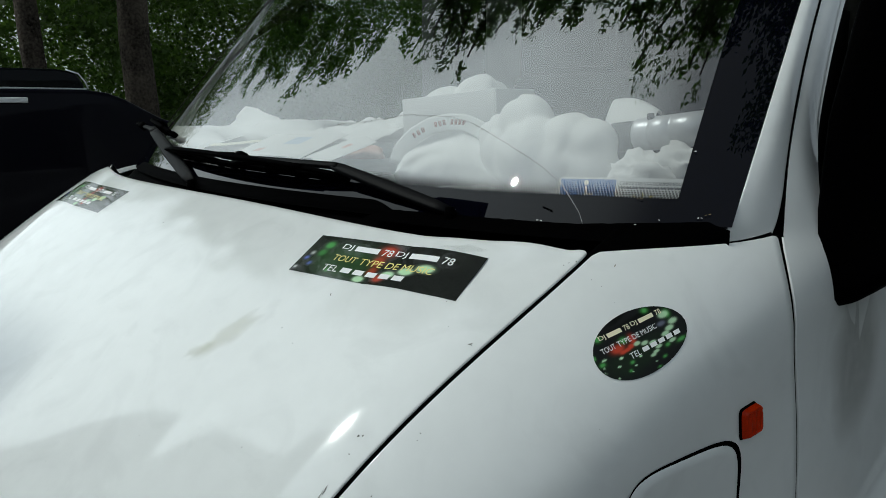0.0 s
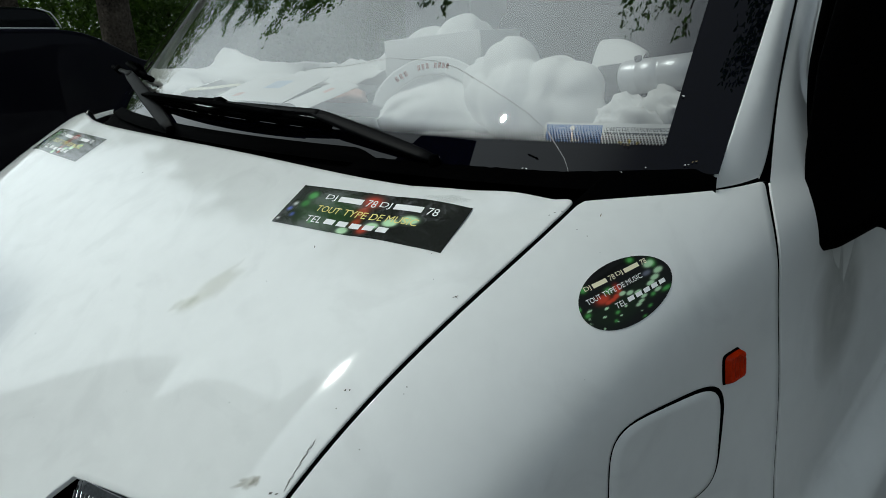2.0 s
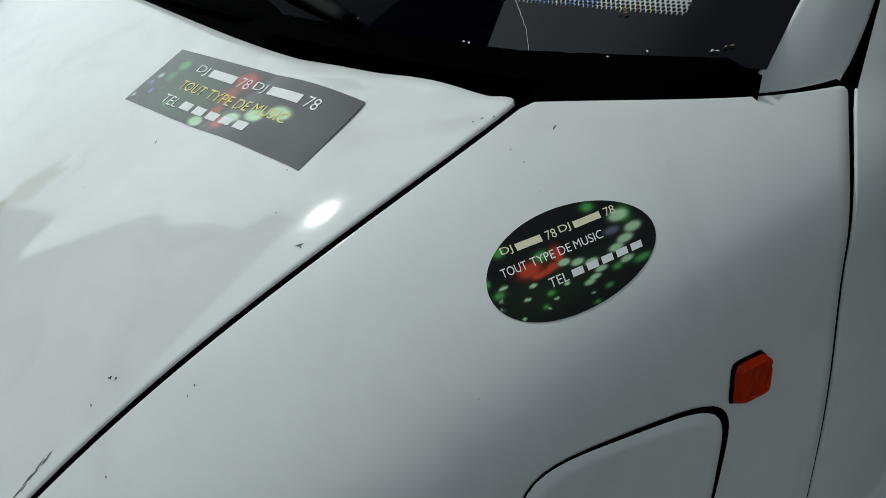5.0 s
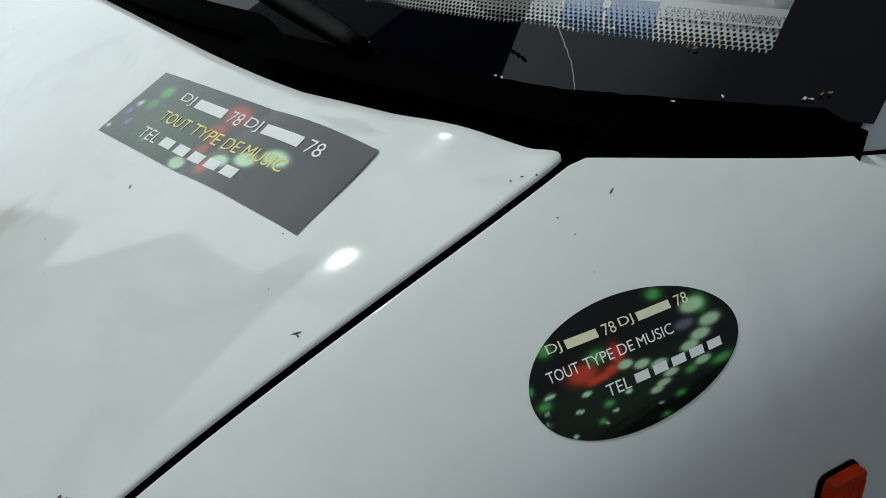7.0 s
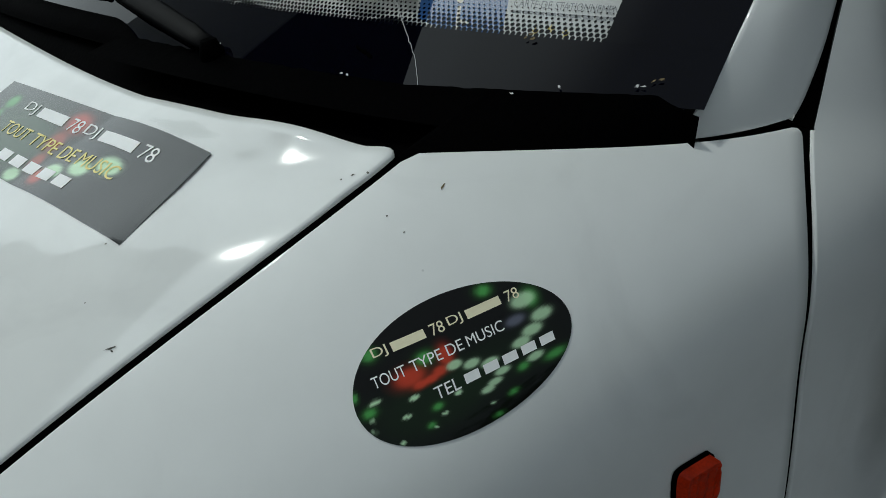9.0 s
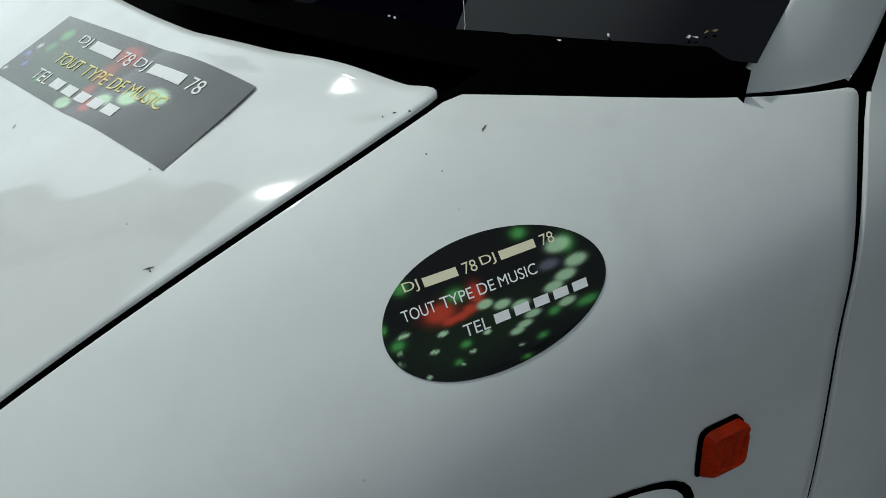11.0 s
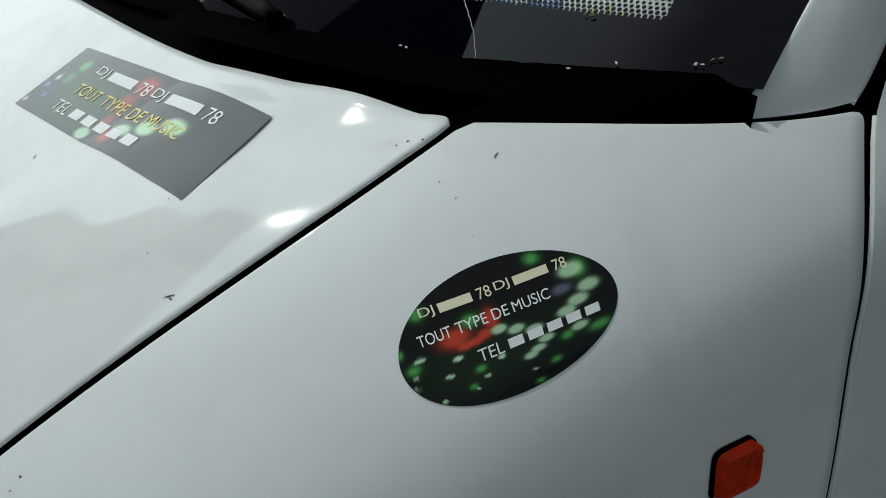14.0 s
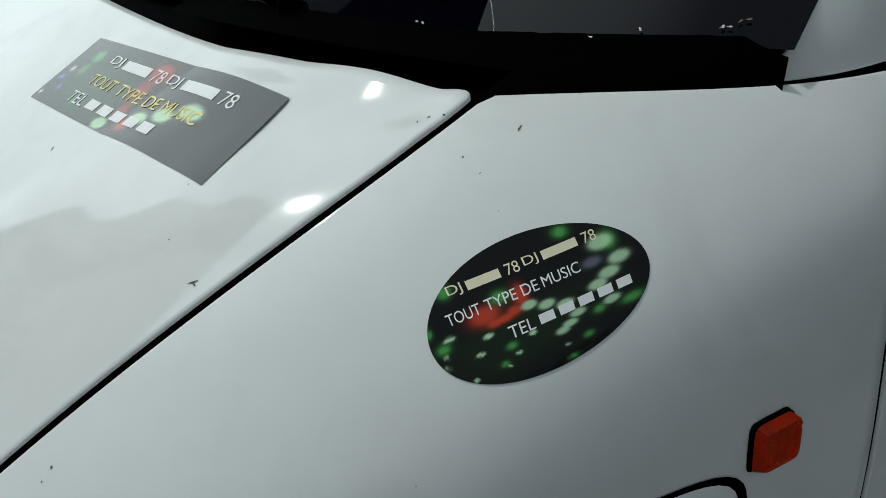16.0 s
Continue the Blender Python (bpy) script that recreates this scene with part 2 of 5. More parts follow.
def part(name, bm, material, parent=None, label="", smooth=True):
    me = bpy.data.meshes.new(name)
    bm.to_mesh(me)
    bm.free()
    me.polygons.foreach_set("use_smooth", [smooth] * len(me.polygons))
    me.materials.append(material)
    ob = new(name, me)
    if parent is not None:
        ob.parent = parent
    if label:
        ob["label"] = label
    return ob


def normal_of(f, u, v, e=1e-3):
    u0, u1, v0, v1 = max(u - e, 0), min(u + e, 1), max(v - e, 0), min(v + e, 1)
    n = (f(u1, v) - f(u0, v)).cross(f(u, v1) - f(u, v0))
    return n.normalized() if n.length > 1e-12 else Vector((0, 0, 1))


def sheet(name, f, nu, nv, material, parent=None, label="", depth=0.012, flip=False, roll=0.0015):
    """A pressed panel f(u, v) with rolled-over edges of the given depth."""
    verts, faces, sgn = [], [], -1 if flip else 1
    P = [[f(i / nu, j / nv) for j in range(nv + 1)] for i in range(nu + 1)]
    for row in P:
        verts += row
    k = lambda i, j: i * (nv + 1) + j
    q = lambda a, b, c, d: faces.append((d, c, b, a) if flip else (a, b, c, d))
    for i in range(nu):
        for j in range(nv):
            q(k(i, j), k(i + 1, j), k(i + 1, j + 1), k(i, j + 1))
    if depth:
        ring = [(i, 0) for i in range(nu)] + [(nu, j) for j in range(nv)] + [(i, nv) for i in range(nu, 0, -1)] + [(0, j) for j in range(nv, 0, -1)]
        a0, a1 = len(verts), len(verts) + len(ring)
        first, second = [], []
        for i, j in ring:
            n = normal_of(f, i / nu, j / nv) * sgn
            c = P[min(max(i, 1), nu - 1)][min(max(j, 1), nv - 1)]
            out = P[i][j] - c
            out = (out - n * out.dot(n)).normalized() if out.length > 1e-9 else Vector((0, 0, 0))
            first.append(P[i][j] + out * roll - n * roll)
            second.append(P[i][j] + out * roll - n * depth)
        verts += first + second
        m = len(ring)
        for s in range(m):
            t = (s + 1) % m
            q(k(*ring[t]), k(*ring[s]), a0 + s, a0 + t)
            q(a0 + t, a0 + s, a1 + s, a1 + t)
    return link(name, verts, faces, material, parent, label)


def tube(pts, radii, sides=8, cap=True):
    """A bmesh tube through points."""
    bm, rings = bmesh.new(), []
    pts = [Vector(p) for p in pts]
    for i, p in enumerate(pts):
        d = (pts[min(i + 1, len(pts) - 1)] - pts[max(i - 1, 0)]).normalized()
        a = d.orthogonal().normalized() if i == 0 else (rings_a - d * rings_a.dot(d)).normalized()
        rings_a = a
        b = d.cross(a)
        r = radii[i] if hasattr(radii, "__len__") else radii
        rings.append([bm.verts.new(p + (a * math.cos(2 * math.pi * s / sides) + b * math.sin(2 * math.pi * s / sides)) * r) for s in range(sides)])
    for r0, r1 in zip(rings, rings[1:]):
        for s in range(sides):
            bm.faces.new((r0[s], r0[(s + 1) % sides], r1[(s + 1) % sides], r1[s]))
    if cap:
        bm.faces.new(rings[0][::-1])
        bm.faces.new(rings[-1])
    return bm


def bar(pts, w, h, up=(0, 0, 1)):
    """A bmesh bar of rectangular section with chamfered corners through points; w, h may be lists."""
    bm, rings = bmesh.new(), []
    pts, up = [Vector(p) for p in pts], Vector(up)
    for i, p in enumerate(pts):
        d = (pts[min(i + 1, len(pts) - 1)] - pts[max(i - 1, 0)]).normalized()
        s = d.cross(up).normalized()
        u = s.cross(d)
        ww = w[i] if hasattr(w, "__len__") else w
        hh = h[i] if hasattr(h, "__len__") else h
        c = 0.25
        prof = [(-1, -1 + c), (-1 + c, -1), (1 - c, -1), (1, -1 + c), (1, 1 - c), (1 - c, 1), (-1 + c, 1), (-1, 1 - c)]
        rings.append([bm.verts.new(p + s * (a * ww / 2) + u * (b * hh / 2)) for a, b in prof])
    n = 8
    for r0, r1 in zip(rings, rings[1:]):
        for s in range(n):
            bm.faces.new((r0[s], r0[(s + 1) % n], r1[(s + 1) % n], r1[s]))
    bm.faces.new(rings[0][::-1])
    bm.faces.new(rings[-1])
    bmesh.ops.recalc_face_normals(bm, faces=bm.faces[:])
    return bm


def rounded_box(lo, hi, r=0.01, seg=2):
    bm = bmesh.new()
    bmesh.ops.create_cube(bm, size=1.0)
    lo, hi = Vector(lo), Vector(hi)
    for v in bm.verts:
        v.co = Vector([(lo[i] + hi[i]) / 2 + v.co[i] * (hi[i] - lo[i]) for i in range(3)])
    bmesh.ops.bevel(bm, geom=bm.edges[:], offset=r, segments=seg, affect="EDGES", profile=0.5)
    return bm


def lump(centre, size, seed, rough=0.25, sub=4, freq=2.2, fold=0.12):
    """A crumpled soft heap."""
    bm = bmesh.new()
    bmesh.ops.create_icosphere(bm, subdivisions=sub, radius=1.0)
    off = Vector((seed * 3.7, seed * 1.3, seed * 7.1))
    for v in bm.verts:
        d = v.co.normalized()
        k = 1 + rough * noise.noise(d * freq + off) + fold * (1 - 2 * abs(noise.noise(d * freq * 1.7 + off * 2))) * 0.5 + 0.03 * noise.noise(d * 9 + off)
        p = d * k
        if p.z < -0.35:
            p.z = -0.35 + (p.z + 0.35) * 0.1
        v.co = Vector([centre[i] + p[i] * size[i] for i in range(3)])
    return bm


def empty(name, label, category, group=""):
    return tagged(new(name), label, category, group)


# ---- body shape of the van: x to its left side, y to its rear ----
def squash(y):
    return y if y < 0.2 else 0.2 + 0.12 * (1 - math.exp(-(y - 0.2) / 0.12))


def section(y):
    y = squash(y)
    xs = 0.8168 + 0.1964 * y + 0.1173 * y * y
    ax, hz = 0.3079 - 0.1152 * y, 0.1964 - 0.0339 * y
    x1 = xs - ax
    zt = 1.191 + 0.4958 * y - 0.3509 * y * y - 0.077 * x1 * x1
    return xs, ax, hz, x1, zt


POW = 2.13


def smooth(t):
    t = min(max(t, 0.0), 1.0)
    return t * t * (3 - 2 * t)


def top_z(x, y):
    """Height of the bonnet and wing at a place in the plan."""
    # its right half is flatter than its left
    if x < 0:
        flat = 0.047 * x * x * (1 - smooth((y + 0.03) / 0.09))
    else:
        flat = -0.0054 * shoulder_dip(x - cut_x(min(max(y, -0.374), 0.03)) + 0.676) * (1 - smooth((y - bonnet_rear(x) + 0.058) / 0.056))
    x = abs(x)
    xs, ax, hz, x1, zt = section(y)
    if x <= x1:
        yy = squash(y)
        return 1.191 + 0.4958 * yy - 0.3509 * yy * yy - 0.077 * x * x + flat
    u = min((x - x1) / ax, 1.0)
    return zt - hz + hz * (1 - u ** POW) ** (1 / POW) + flat


def shoulder_dip(x):
    """The bonnet is pressed flatter inside of its shoulder than a plain curve."""
    if x <= 0.22 or x >= 0.645:
        return 0.0
    t = (x - 0.22) / 0.32 if x < 0.54 else (0.645 - x) / 0.105
    return t * t * t * (t * (6 * t - 15) + 10)


def flare(y, z):
    """The sill below the swept crease stands further out."""
    line = 0.66 + 0.42 * (y - 0.3)
    t = min(max((line + 0.05 - z) / 0.10, 0), 1) * min(max((y - 0.12) / 0.25, 0), 1)
    return 0.045 * t * t * (3 - 2 * t)


def side_x(y, z):
    """Half width of the body at a length and a height."""
    xs, ax, hz, x1, zt = section(y)
    zc = zt - hz
    if z <= zc:
        return xs - 0.0162 * (zc - z) + flare(y, z)
    w = min((z - zc) / hz, 1.0)
    return x1 + ax * (1 - w ** POW) ** (1 / POW)


def cut_x(y):
    """The gap between bonnet and wing."""
    y = max(y, -0.374)
    x = 0.6925 + 0.1132 * y - 0.4808 * y * y - 1.2241 * y ** 3
    if y < -0.35:
        x += 9.0 * (y + 0.35) ** 2
    return x


def bonnet_rear(x):
    return -0.0528 + 0.0466 * x * x + 0.5644 * x ** 6


def wing_edge(y):
    return 0.6616 + 1.1295 * y - 1.7285 * y * y


def door_gap(z):
    d = max(z, 0.66) - 1
    return 0.2109 - 0.2277 * d + 0.1747 * d * d + 5.6256 * d ** 3 + 16.1721 * d ** 4


def section_line(y, x0, z1, n=48):
    """Points of the body section at y from the plan place x0 outwards and down to z1."""
    xs, ax, hz, x1, zt = section(y)
    pts = []
    if x0 < x1:
        pts.append((x0, top_z(x0, y)))
        t0 = 0.0
    else:
        u = min((x0 - x1) / ax, 1.0)
        t0 = math.asin(u ** (POW / 2))
    for i in range(n + 1):
        t = t0 + (math.pi / 2 - t0) * i / n
        pts.append((x1 + ax * max(math.sin(t), 0) ** (2 / POW), zt - hz + hz * max(math.cos(t), 0) ** (2 / POW)))
    zc = zt - hz
    for i in range(1, n + 1):
        z = zc + (z1 - zc) * i / n
        pts.append((side_x(y, z), z))
    return pts


def along(pts, w):
    d = [0.0]
    for a, b in zip(pts, pts[1:]):
        d.append(d[-1] + math.dist(a, b))
    s = w * d[-1]
    for i in range(1, len(d)):
        if d[i] >= s:
            f = (s - d[i - 1]) / max(d[i] - d[i - 1], 1e-9)
            return [pts[i - 1][k] + f * (pts[i][k] - pts[i - 1][k]) for k in (0, 1)]
    return pts[-1]


van = empty("van", "white delivery van with a cluttered dashboard and stickers on its front", "van")
GAP = 0.003


def bonnet_point(u, v):
    s = math.sin((2 * u - 1) * 1.45) / math.sin(1.45)
    y = -0.3
    for _ in range(4):
        x = s * (cut_x(y) - GAP)
        rear = bonnet_rear(x) - 0.001
        corner = max(abs(x) - (cut_x(rear) - GAP - 0.006), 0)
        rear -= 0.006 - math.sqrt(max(0.006 ** 2 - corner ** 2, 0))
        front = -0.475 + 0.245 * x * x if abs(x) > 0.40 else -0.475 + 0.245 * 0.16 - 0.10 * min((0.40 - abs(x)) / 0.03, 1)
        y = front + (rear - front) * v
    x = s * (cut_x(y) - GAP)
    # shallow creased dent on its right half
    ax_, ay_ = x + 0.13, y + 0.15
    t = min(max((ax_ * -0.53 + ay_ * -0.85) / 0.25, 0), 1)
    d = abs(ax_ * -0.85 - ay_ * -0.53)
    dent = 0.0014 * math.sin(math.pi * min(t * 1.1, 1)) * math.exp(-(d / 0.022) ** 2)
    # the rear edge turns up a little beside the corner
    d = rear - y
    lip = 0.0
    if d < 0.09 and x > 0:
        lip = (0.0046 * max(1 - d / 0.027, 0) ** 2 - 0.0036 * smooth((0.09 - d) / 0.063)) * smooth((x - 0.58) / 0.055) * (1 - smooth((x - 0.645) / 0.05))
        lip += 0.0024 * smooth((0.05 - d) / 0.05) * smooth((x - 0.672) / 0.015)
        lip -= 0.0029 * (smooth((x - 0.630) / 0.045) - 0.5) * smooth((0.034 - d) / 0.020) * smooth((x - 0.58) / 0.04)
    return Vector((x, y, top_z(x, y) - dent + lip))


def wing_point(u, v):
    """u along the length, v from the top edge down."""
    y = 0.0
    for _ in range(6):
        x0 = cut_x(y) + GAP if y < 0.036 else wing_edge(y)
        x0 = max(x0, cut_x(y) + GAP) if y < 0.05 else x0
        x, z = along(section_line(y, x0, 0.40), v ** 1.6)
        front = -0.40 + 0.02 * v
        # rounded upper corner beside the door
        short = max(0.006 - 0.72 * v ** 1.6, 0)
        rear = door_gap(z) - GAP - (0.006 - math.sqrt(0.006 ** 2 - short ** 2))
        y = front + (rear - front) * u
    return Vector((x, y, z))


bonnet = sheet("bonnet", bonnet_point, 130, 70, M_PAINT, van, "white bonnet with chips and dried dirt", depth=0.006, roll=0.001)
ARCH_Y, ARCH_Z, ARCH_R = 0.318, 0.322, 0.375


def open_arch(ob):
    """Cuts the wheel opening out of a side panel."""
    bm = bmesh.new()
    bm.from_mesh(ob.data)
    gone = [f for f in bm.faces if math.hypot(f.calc_center_median().y - ARCH_Y, f.calc_center_median().z - ARCH_Z) < ARCH_R - 0.018]
    bmesh.ops.delete(bm, geom=gone, context="FACES")
    bm.to_mesh(ob.data)
    bm.free()
    return ob


wing = sheet("front_wing", wing_point, 70, 60, M_PAINT, van, flip=True, depth=0.006, roll=0.001)
mirrored = lambda f: (lambda u, v: Vector((-f(u, v).x, f(u, v).y, f(u, v).z)))
open_arch(wing)


def far_side(p):
    """A point of the left wing carried over to the right one, which sits a little higher along its top."""
    return Vector((-p.x, p.y, p.z + 0.047 * p.x * p.x * smooth((p.z - 0.80) / 0.25) * (1 - smooth((p.y + 0.03) / 0.09))))


open_arch(sheet("front_wing", lambda u, v: far_side(wing_point(u, v)), 40, 36, M_PAINT, van))


def under(u, v):
    y = -0.40 + 0.64 * v
    x = (2 * u - 1) * (section(y)[0] - 0.045)
    return Vector((x, y, min(top_z(x, y), 1.165) - 0.030))


sheet("inner_panel", under, 30, 30, M_RUBBER, van, depth=0)
# dark inner sides of the body behind the gaps
for sg in (1, -1):
    sheet("inner_panel", lambda u, v, sg=sg: Vector((sg * (side_x(0.1 + 0.4 * u, 0.76 + 0.34 * v) - 0.03), 0.1 + 0.4 * u, 0.76 + 0.34 * v)), 10, 16, M_RUBBER, van, depth=0)
    sheet("wheel_well", lambda u, v, sg=sg: Vector((sg * (0.60 + 0.24 * v), ARCH_Y + 0.34 * math.cos(math.pi * u), ARCH_Z + 0.34 * math.sin(math.pi * u))), 24, 2, M_RUBBER, van, depth=0)
    sheet("wheel_well", lambda u, v, sg=sg: Vector((sg * 0.60, ARCH_Y - 0.36 + 0.72 * u, 0.30 + 0.42 * v)), 2, 2, M_RUBBER, van, depth=0)


# ---- windscreen, pillars, roof ----
def screen_point(s, h, inset=0.0):
    """s from -1 (right side) to 1 (left side), h from 0 (bottom) to 1 (roof)."""
    half = 0.797 - 0.085 * h
    x = s * half
    w = s * 0.797
    y = -0.0256 + (0.225 * w * w + 0.143 * w ** 6) * (1 - 0.25 * h) + 0.60 * h
    z = 1.170 + 0.66 * h + 0.05 * h * (1 - h) + 0.006 * s * s
    p = Vector((x, y, z))
    if inset:
        p += Vector((-0.15 * s, 0.74, -0.64)).normalized() * inset
    return p


def glass_foot(s):
    """Lower edge of the glass, lifted in the corners."""
    k = min(max((abs(s) - 0.86) / 0.12, 0), 1)
    return -0.012 + 0.018 * k * k * (3 - 2 * k)


sheet("windscreen", lambda u, v: screen_point(2 * u - 1, glass_foot(2 * u - 1) * (1 - v) + v), 64, 30, M_GLASS, van, "windscreen with a long crack, reflecting trees", depth=0).visible_shadow = False


FRIT_IN = -0.0006


def frit_band(name, s0, s1, h0, h1, nu, nv):
    f = lambda u, v: screen_point(s0(v) + (s1(v) - s0(v)) * u, h0(u) + (h1(u) - h0(u)) * v, FRIT_IN)
    return sheet(name, f, nu, nv, M_FRIT, van, depth=0)


frit_band("black_edge", lambda v: -1, lambda v: 1, lambda u: glass_foot(2 * u - 1), lambda u: 0.046, 64, 2)
frit_band("black_edge", lambda v: 0.926 - 0.016 * min(v / 0.3, 1) + 0.012 * v, lambda v: 1, lambda u: 0.046, lambda u: 1, 10, 30)
frit_band("black_edge", lambda v: -1, lambda v: -0.93 - 0.01 * v, lambda u: 0.046, lambda u: 1, 10, 30)
frit_band("black_edge", lambda v: -0.92, lambda v: 0.92, lambda u: 0.93, lambda u: 1.0, 30, 2)
# fading dot rows
dv, df = [], []
rows, pitch = 8, 0.0033
DOT_SIZE = (0.50, 0.46, 0.41, 0.35, 0.29, 0.23, 0.17, 0.12)
for r in range(rows):
    h = 0.046 + (r + 0.35) * pitch * 0.87 / 0.88
    rad = 0.98 * pitch * DOT_SIZE[r]
    n = int(2 * 0.738 / pitch)
    for i in range(n):
        x = -0.738 + (i + 0.5 * (r % 2)) * pitch
        s = x / (0.797 - 0.085 * h)
        c = screen_point(s, h, FRIT_IN)
        ex = (screen_point(s + 0.002, h, FRIT_IN) - c).normalized()
        ey = (screen_point(s, h + 0.002, FRIT_IN) - c).normalized()
        b = len(dv)
        dv += [c + (ex * math.cos(a) + ey * math.sin(a)) * rad for a in [math.pi / 6 + math.pi / 3 * k for k in range(6)]]
        df.append(tuple(range(b, b + 6)))
tagged(link("dot_pattern", dv, df, M_FRIT, van, "fading rows of black dots", smooth=False), kind="stuff")


def pillar_edge(h):
    """Outer line of the pillar beside the door."""
    y = 0.217 + 0.33 * h + 0.45 * h * h if h < 0.45 else 0.4566 + 0.5 * (h - 0.45)
    return Vector((0.8255 - 0.145 * h, y, 1.169 + 0.70 * h)) + Vector((0.37, -0.92, -0.1)) * 0.024 * smooth((h - 0.05) / 0.4)


def pillar_point(u, v):
    h = v
    a = screen_point(1.0, max(h - 0.004, 0)) + Vector((0.002, 0.0, 0.002))
    # ragged paint edge that runs out over the corner of the glass
    jut = smooth((0.030 - v) / 0.012) * (1 + 0.5 * noise.noise(Vector((v * 400, 2.0, 5.0))))
    a += Vector((-0.0052, -0.0040, 0.0012)) * jut
    b = pillar_edge(h)
    p = a.lerp(b, u)
    if v < 0.07:
        # foot of the pillar follows the top edge of the wing
        wy = 0.1475 + (0.209 - 0.1475) * u
        foot = Vector((wing_edge(wy) - 0.0035, wy + 0.0042, top_z(wing_edge(wy), wy) + 0.0005 + 0.0035 * u * u))
        p = p.lerp(foot, smooth((0.07 - v) / 0.07))
    bulge = math.sin(math.pi * u) * 0.006 * min(v / 0.12, 1)
    return p + Vector((0.55, -0.75, 0.3)) * bulge


sheet("pillar", lambda u, v: pillar_point(u, v ** 1.7), 20, 90, M_PAINT, van, depth=0.002, roll=0.0006)
def far_pillar(u, v):
    a = screen_point(-1.0, max(v - 0.004, 0)) + Vector((0.004, 0.010, -0.008))
    b = pillar_edge(v)
    return a.lerp(Vector((-b.x + 0.012, b.y, b.z - 0.008)), u)


sheet("pillar", far_pillar, 6, 30, M_PAINT, van, flip=True)


# ---- front door ----
DOOR_END = 1.25


def door_point(u, v):
    z = 0.48 + (1.166 - 0.48) * v
    y = door_gap(z) + GAP + (DOOR_END - door_gap(z)) * u ** 1.5
    return Vector((side_x(y, z), y, z))


door = open_arch(sheet("front_door", door_point, 90, 60, M_PAINT, van, "white front door with a dark patch below the mirror", depth=0.006, roll=0.001))
open_arch(sheet("front_door", mirrored(door_point), 30, 25, M_PAINT, van, flip=True))


def arch_point(u, v):
    """Rolled lip round the wheel opening; u along the arc, v across it."""
    a = math.pi * (0.02 + 0.96 * u)
    r = ARCH_R - 0.046 * v
    y, z = ARCH_Y + r * math.cos(a), ARCH_Z + r * math.sin(a)
    return Vector((side_x(y, max(z, 0.42)) + 0.0015 + 0.010 * math.sin(math.pi * min(v * 1.3, 1)) - 0.02 * max(v - 0.75, 0) / 0.25, y, z))


def arch_gap(u, v):
    a = math.pi * (0.02 + 0.96 * u)
    r = ARCH_R + 0.0045 - 0.006 * v
    y, z = ARCH_Y + r * math.cos(a), ARCH_Z + r * math.sin(a)
    return Vector((side_x(y, max(z, 0.42)) + 0.0012, y, z))


def sill_point(u, v):
    y = ARCH_Y + ARCH_R * 0.96 + (DOOR_END - ARCH_Y - ARCH_R) * u
    z = 0.485 - 0.08 * v
    return Vector((side_x(y, 0.43) + 0.012 * math.sin(math.pi * v) - 0.05 * v * v, y, z))


for f in (arch_point, mirrored(arch_point)):
    sheet("arch_lip", f, 60, 10, M_PAINT, van, flip=f is not arch_point, depth=0.0)
sheet("arch_gap", arch_gap, 60, 1, M_RUBBER, van, depth=0.0)
sheet("sill", sill_point, 12, 12, M_PAINT, van, flip=False, depth=0.004)
sheet("sill", mirrored(sill_point), 12, 12, M_PAINT, van, flip=True, depth=0.004)


def frame_point(u, v):
    """Door frame beside the pillar, from the front edge of the door panel up to the roof; v below 0 lies on the panel."""
    z = 1.166 + 0.70 * v
    if v < 0:
        y = door_gap(z) + GAP + 0.058 * u
        return Vector((side_x(y, z) + 0.0005, y, z))
    y0 = door_gap(1.166) + GAP
    low = Vector((side_x(y0 + 0.058 * u, 1.166) + 0.0005, y0 + 0.058 * u, 1.166))
    high = pillar_edge(v) + Vector((0.0015, 0.004, 0.0)) + Vector((0.008, 0.054, -0.01)) * u + Vector((0.004, -0.003, 0.0015)) * math.sin(math.pi * u)
    base = low + Vector((-0.145, 0.33, 0.70)) * v
    return base.lerp(high, smooth(v / 0.22))


sheet("door_frame", lambda u, v: frame_point(u, -0.22 + 1.22 * v), 12, 60, M_PAINT, door, depth=0)


def side_glass(u, v):
    z = 1.168 + 0.60 * v
    y = 0.275 + 0.585 * (z - 1.168) / 0.70 + (DOOR_END - 0.275 - 0.5 * v) * u
    return Vector((0.835 - 0.10 * v, y, z))


sheet("side_window", side_glass, 8, 8, M_SIDEGLASS, door, depth=0).visible_shadow = False
sheet("side_window", mirrored(side_glass), 8, 8, M_SIDEGLASS, van, depth=0).visible_shadow = False


# ---- roof and rear body ----
def roof_point(u, v):
    s = 2 * u - 1
    y = 0.55 + 0.12 * s * s + 3.6 * v
    z = 1.83 + 0.10 * min(v * 5, 1) ** 0.5 - 0.09 * s ** 4
    return Vector((s * 0.80, y, z))


sheet("roof", roof_point, 24, 24, M_PAINT, van)


def flank_point(u, v):
    z = 0.42 + 1.42 * v
    y = DOOR_END + 0.006 + 2.9 * u
    x = side_x(2.0, min(z, 1.0)) if z < 1.0 else side_x(2.0, 1.0) - 0.10 * ((z - 1.0) / 0.84) ** 1.6
    return Vector((x, y, z))


sheet("side_panel", flank_point, 8, 24, M_PAINT, van)
sheet("side_panel", mirrored(flank_point), 8, 24, M_PAINT, van, flip=True)
sheet("rear_panel", lambda u, v: Vector(((2 * u - 1) * 0.86 * (1 - 0.08 * v), 4.15 - 0.1 * v, 0.42 + 1.44 * v)), 10, 10, M_PAINT, van, flip=False)


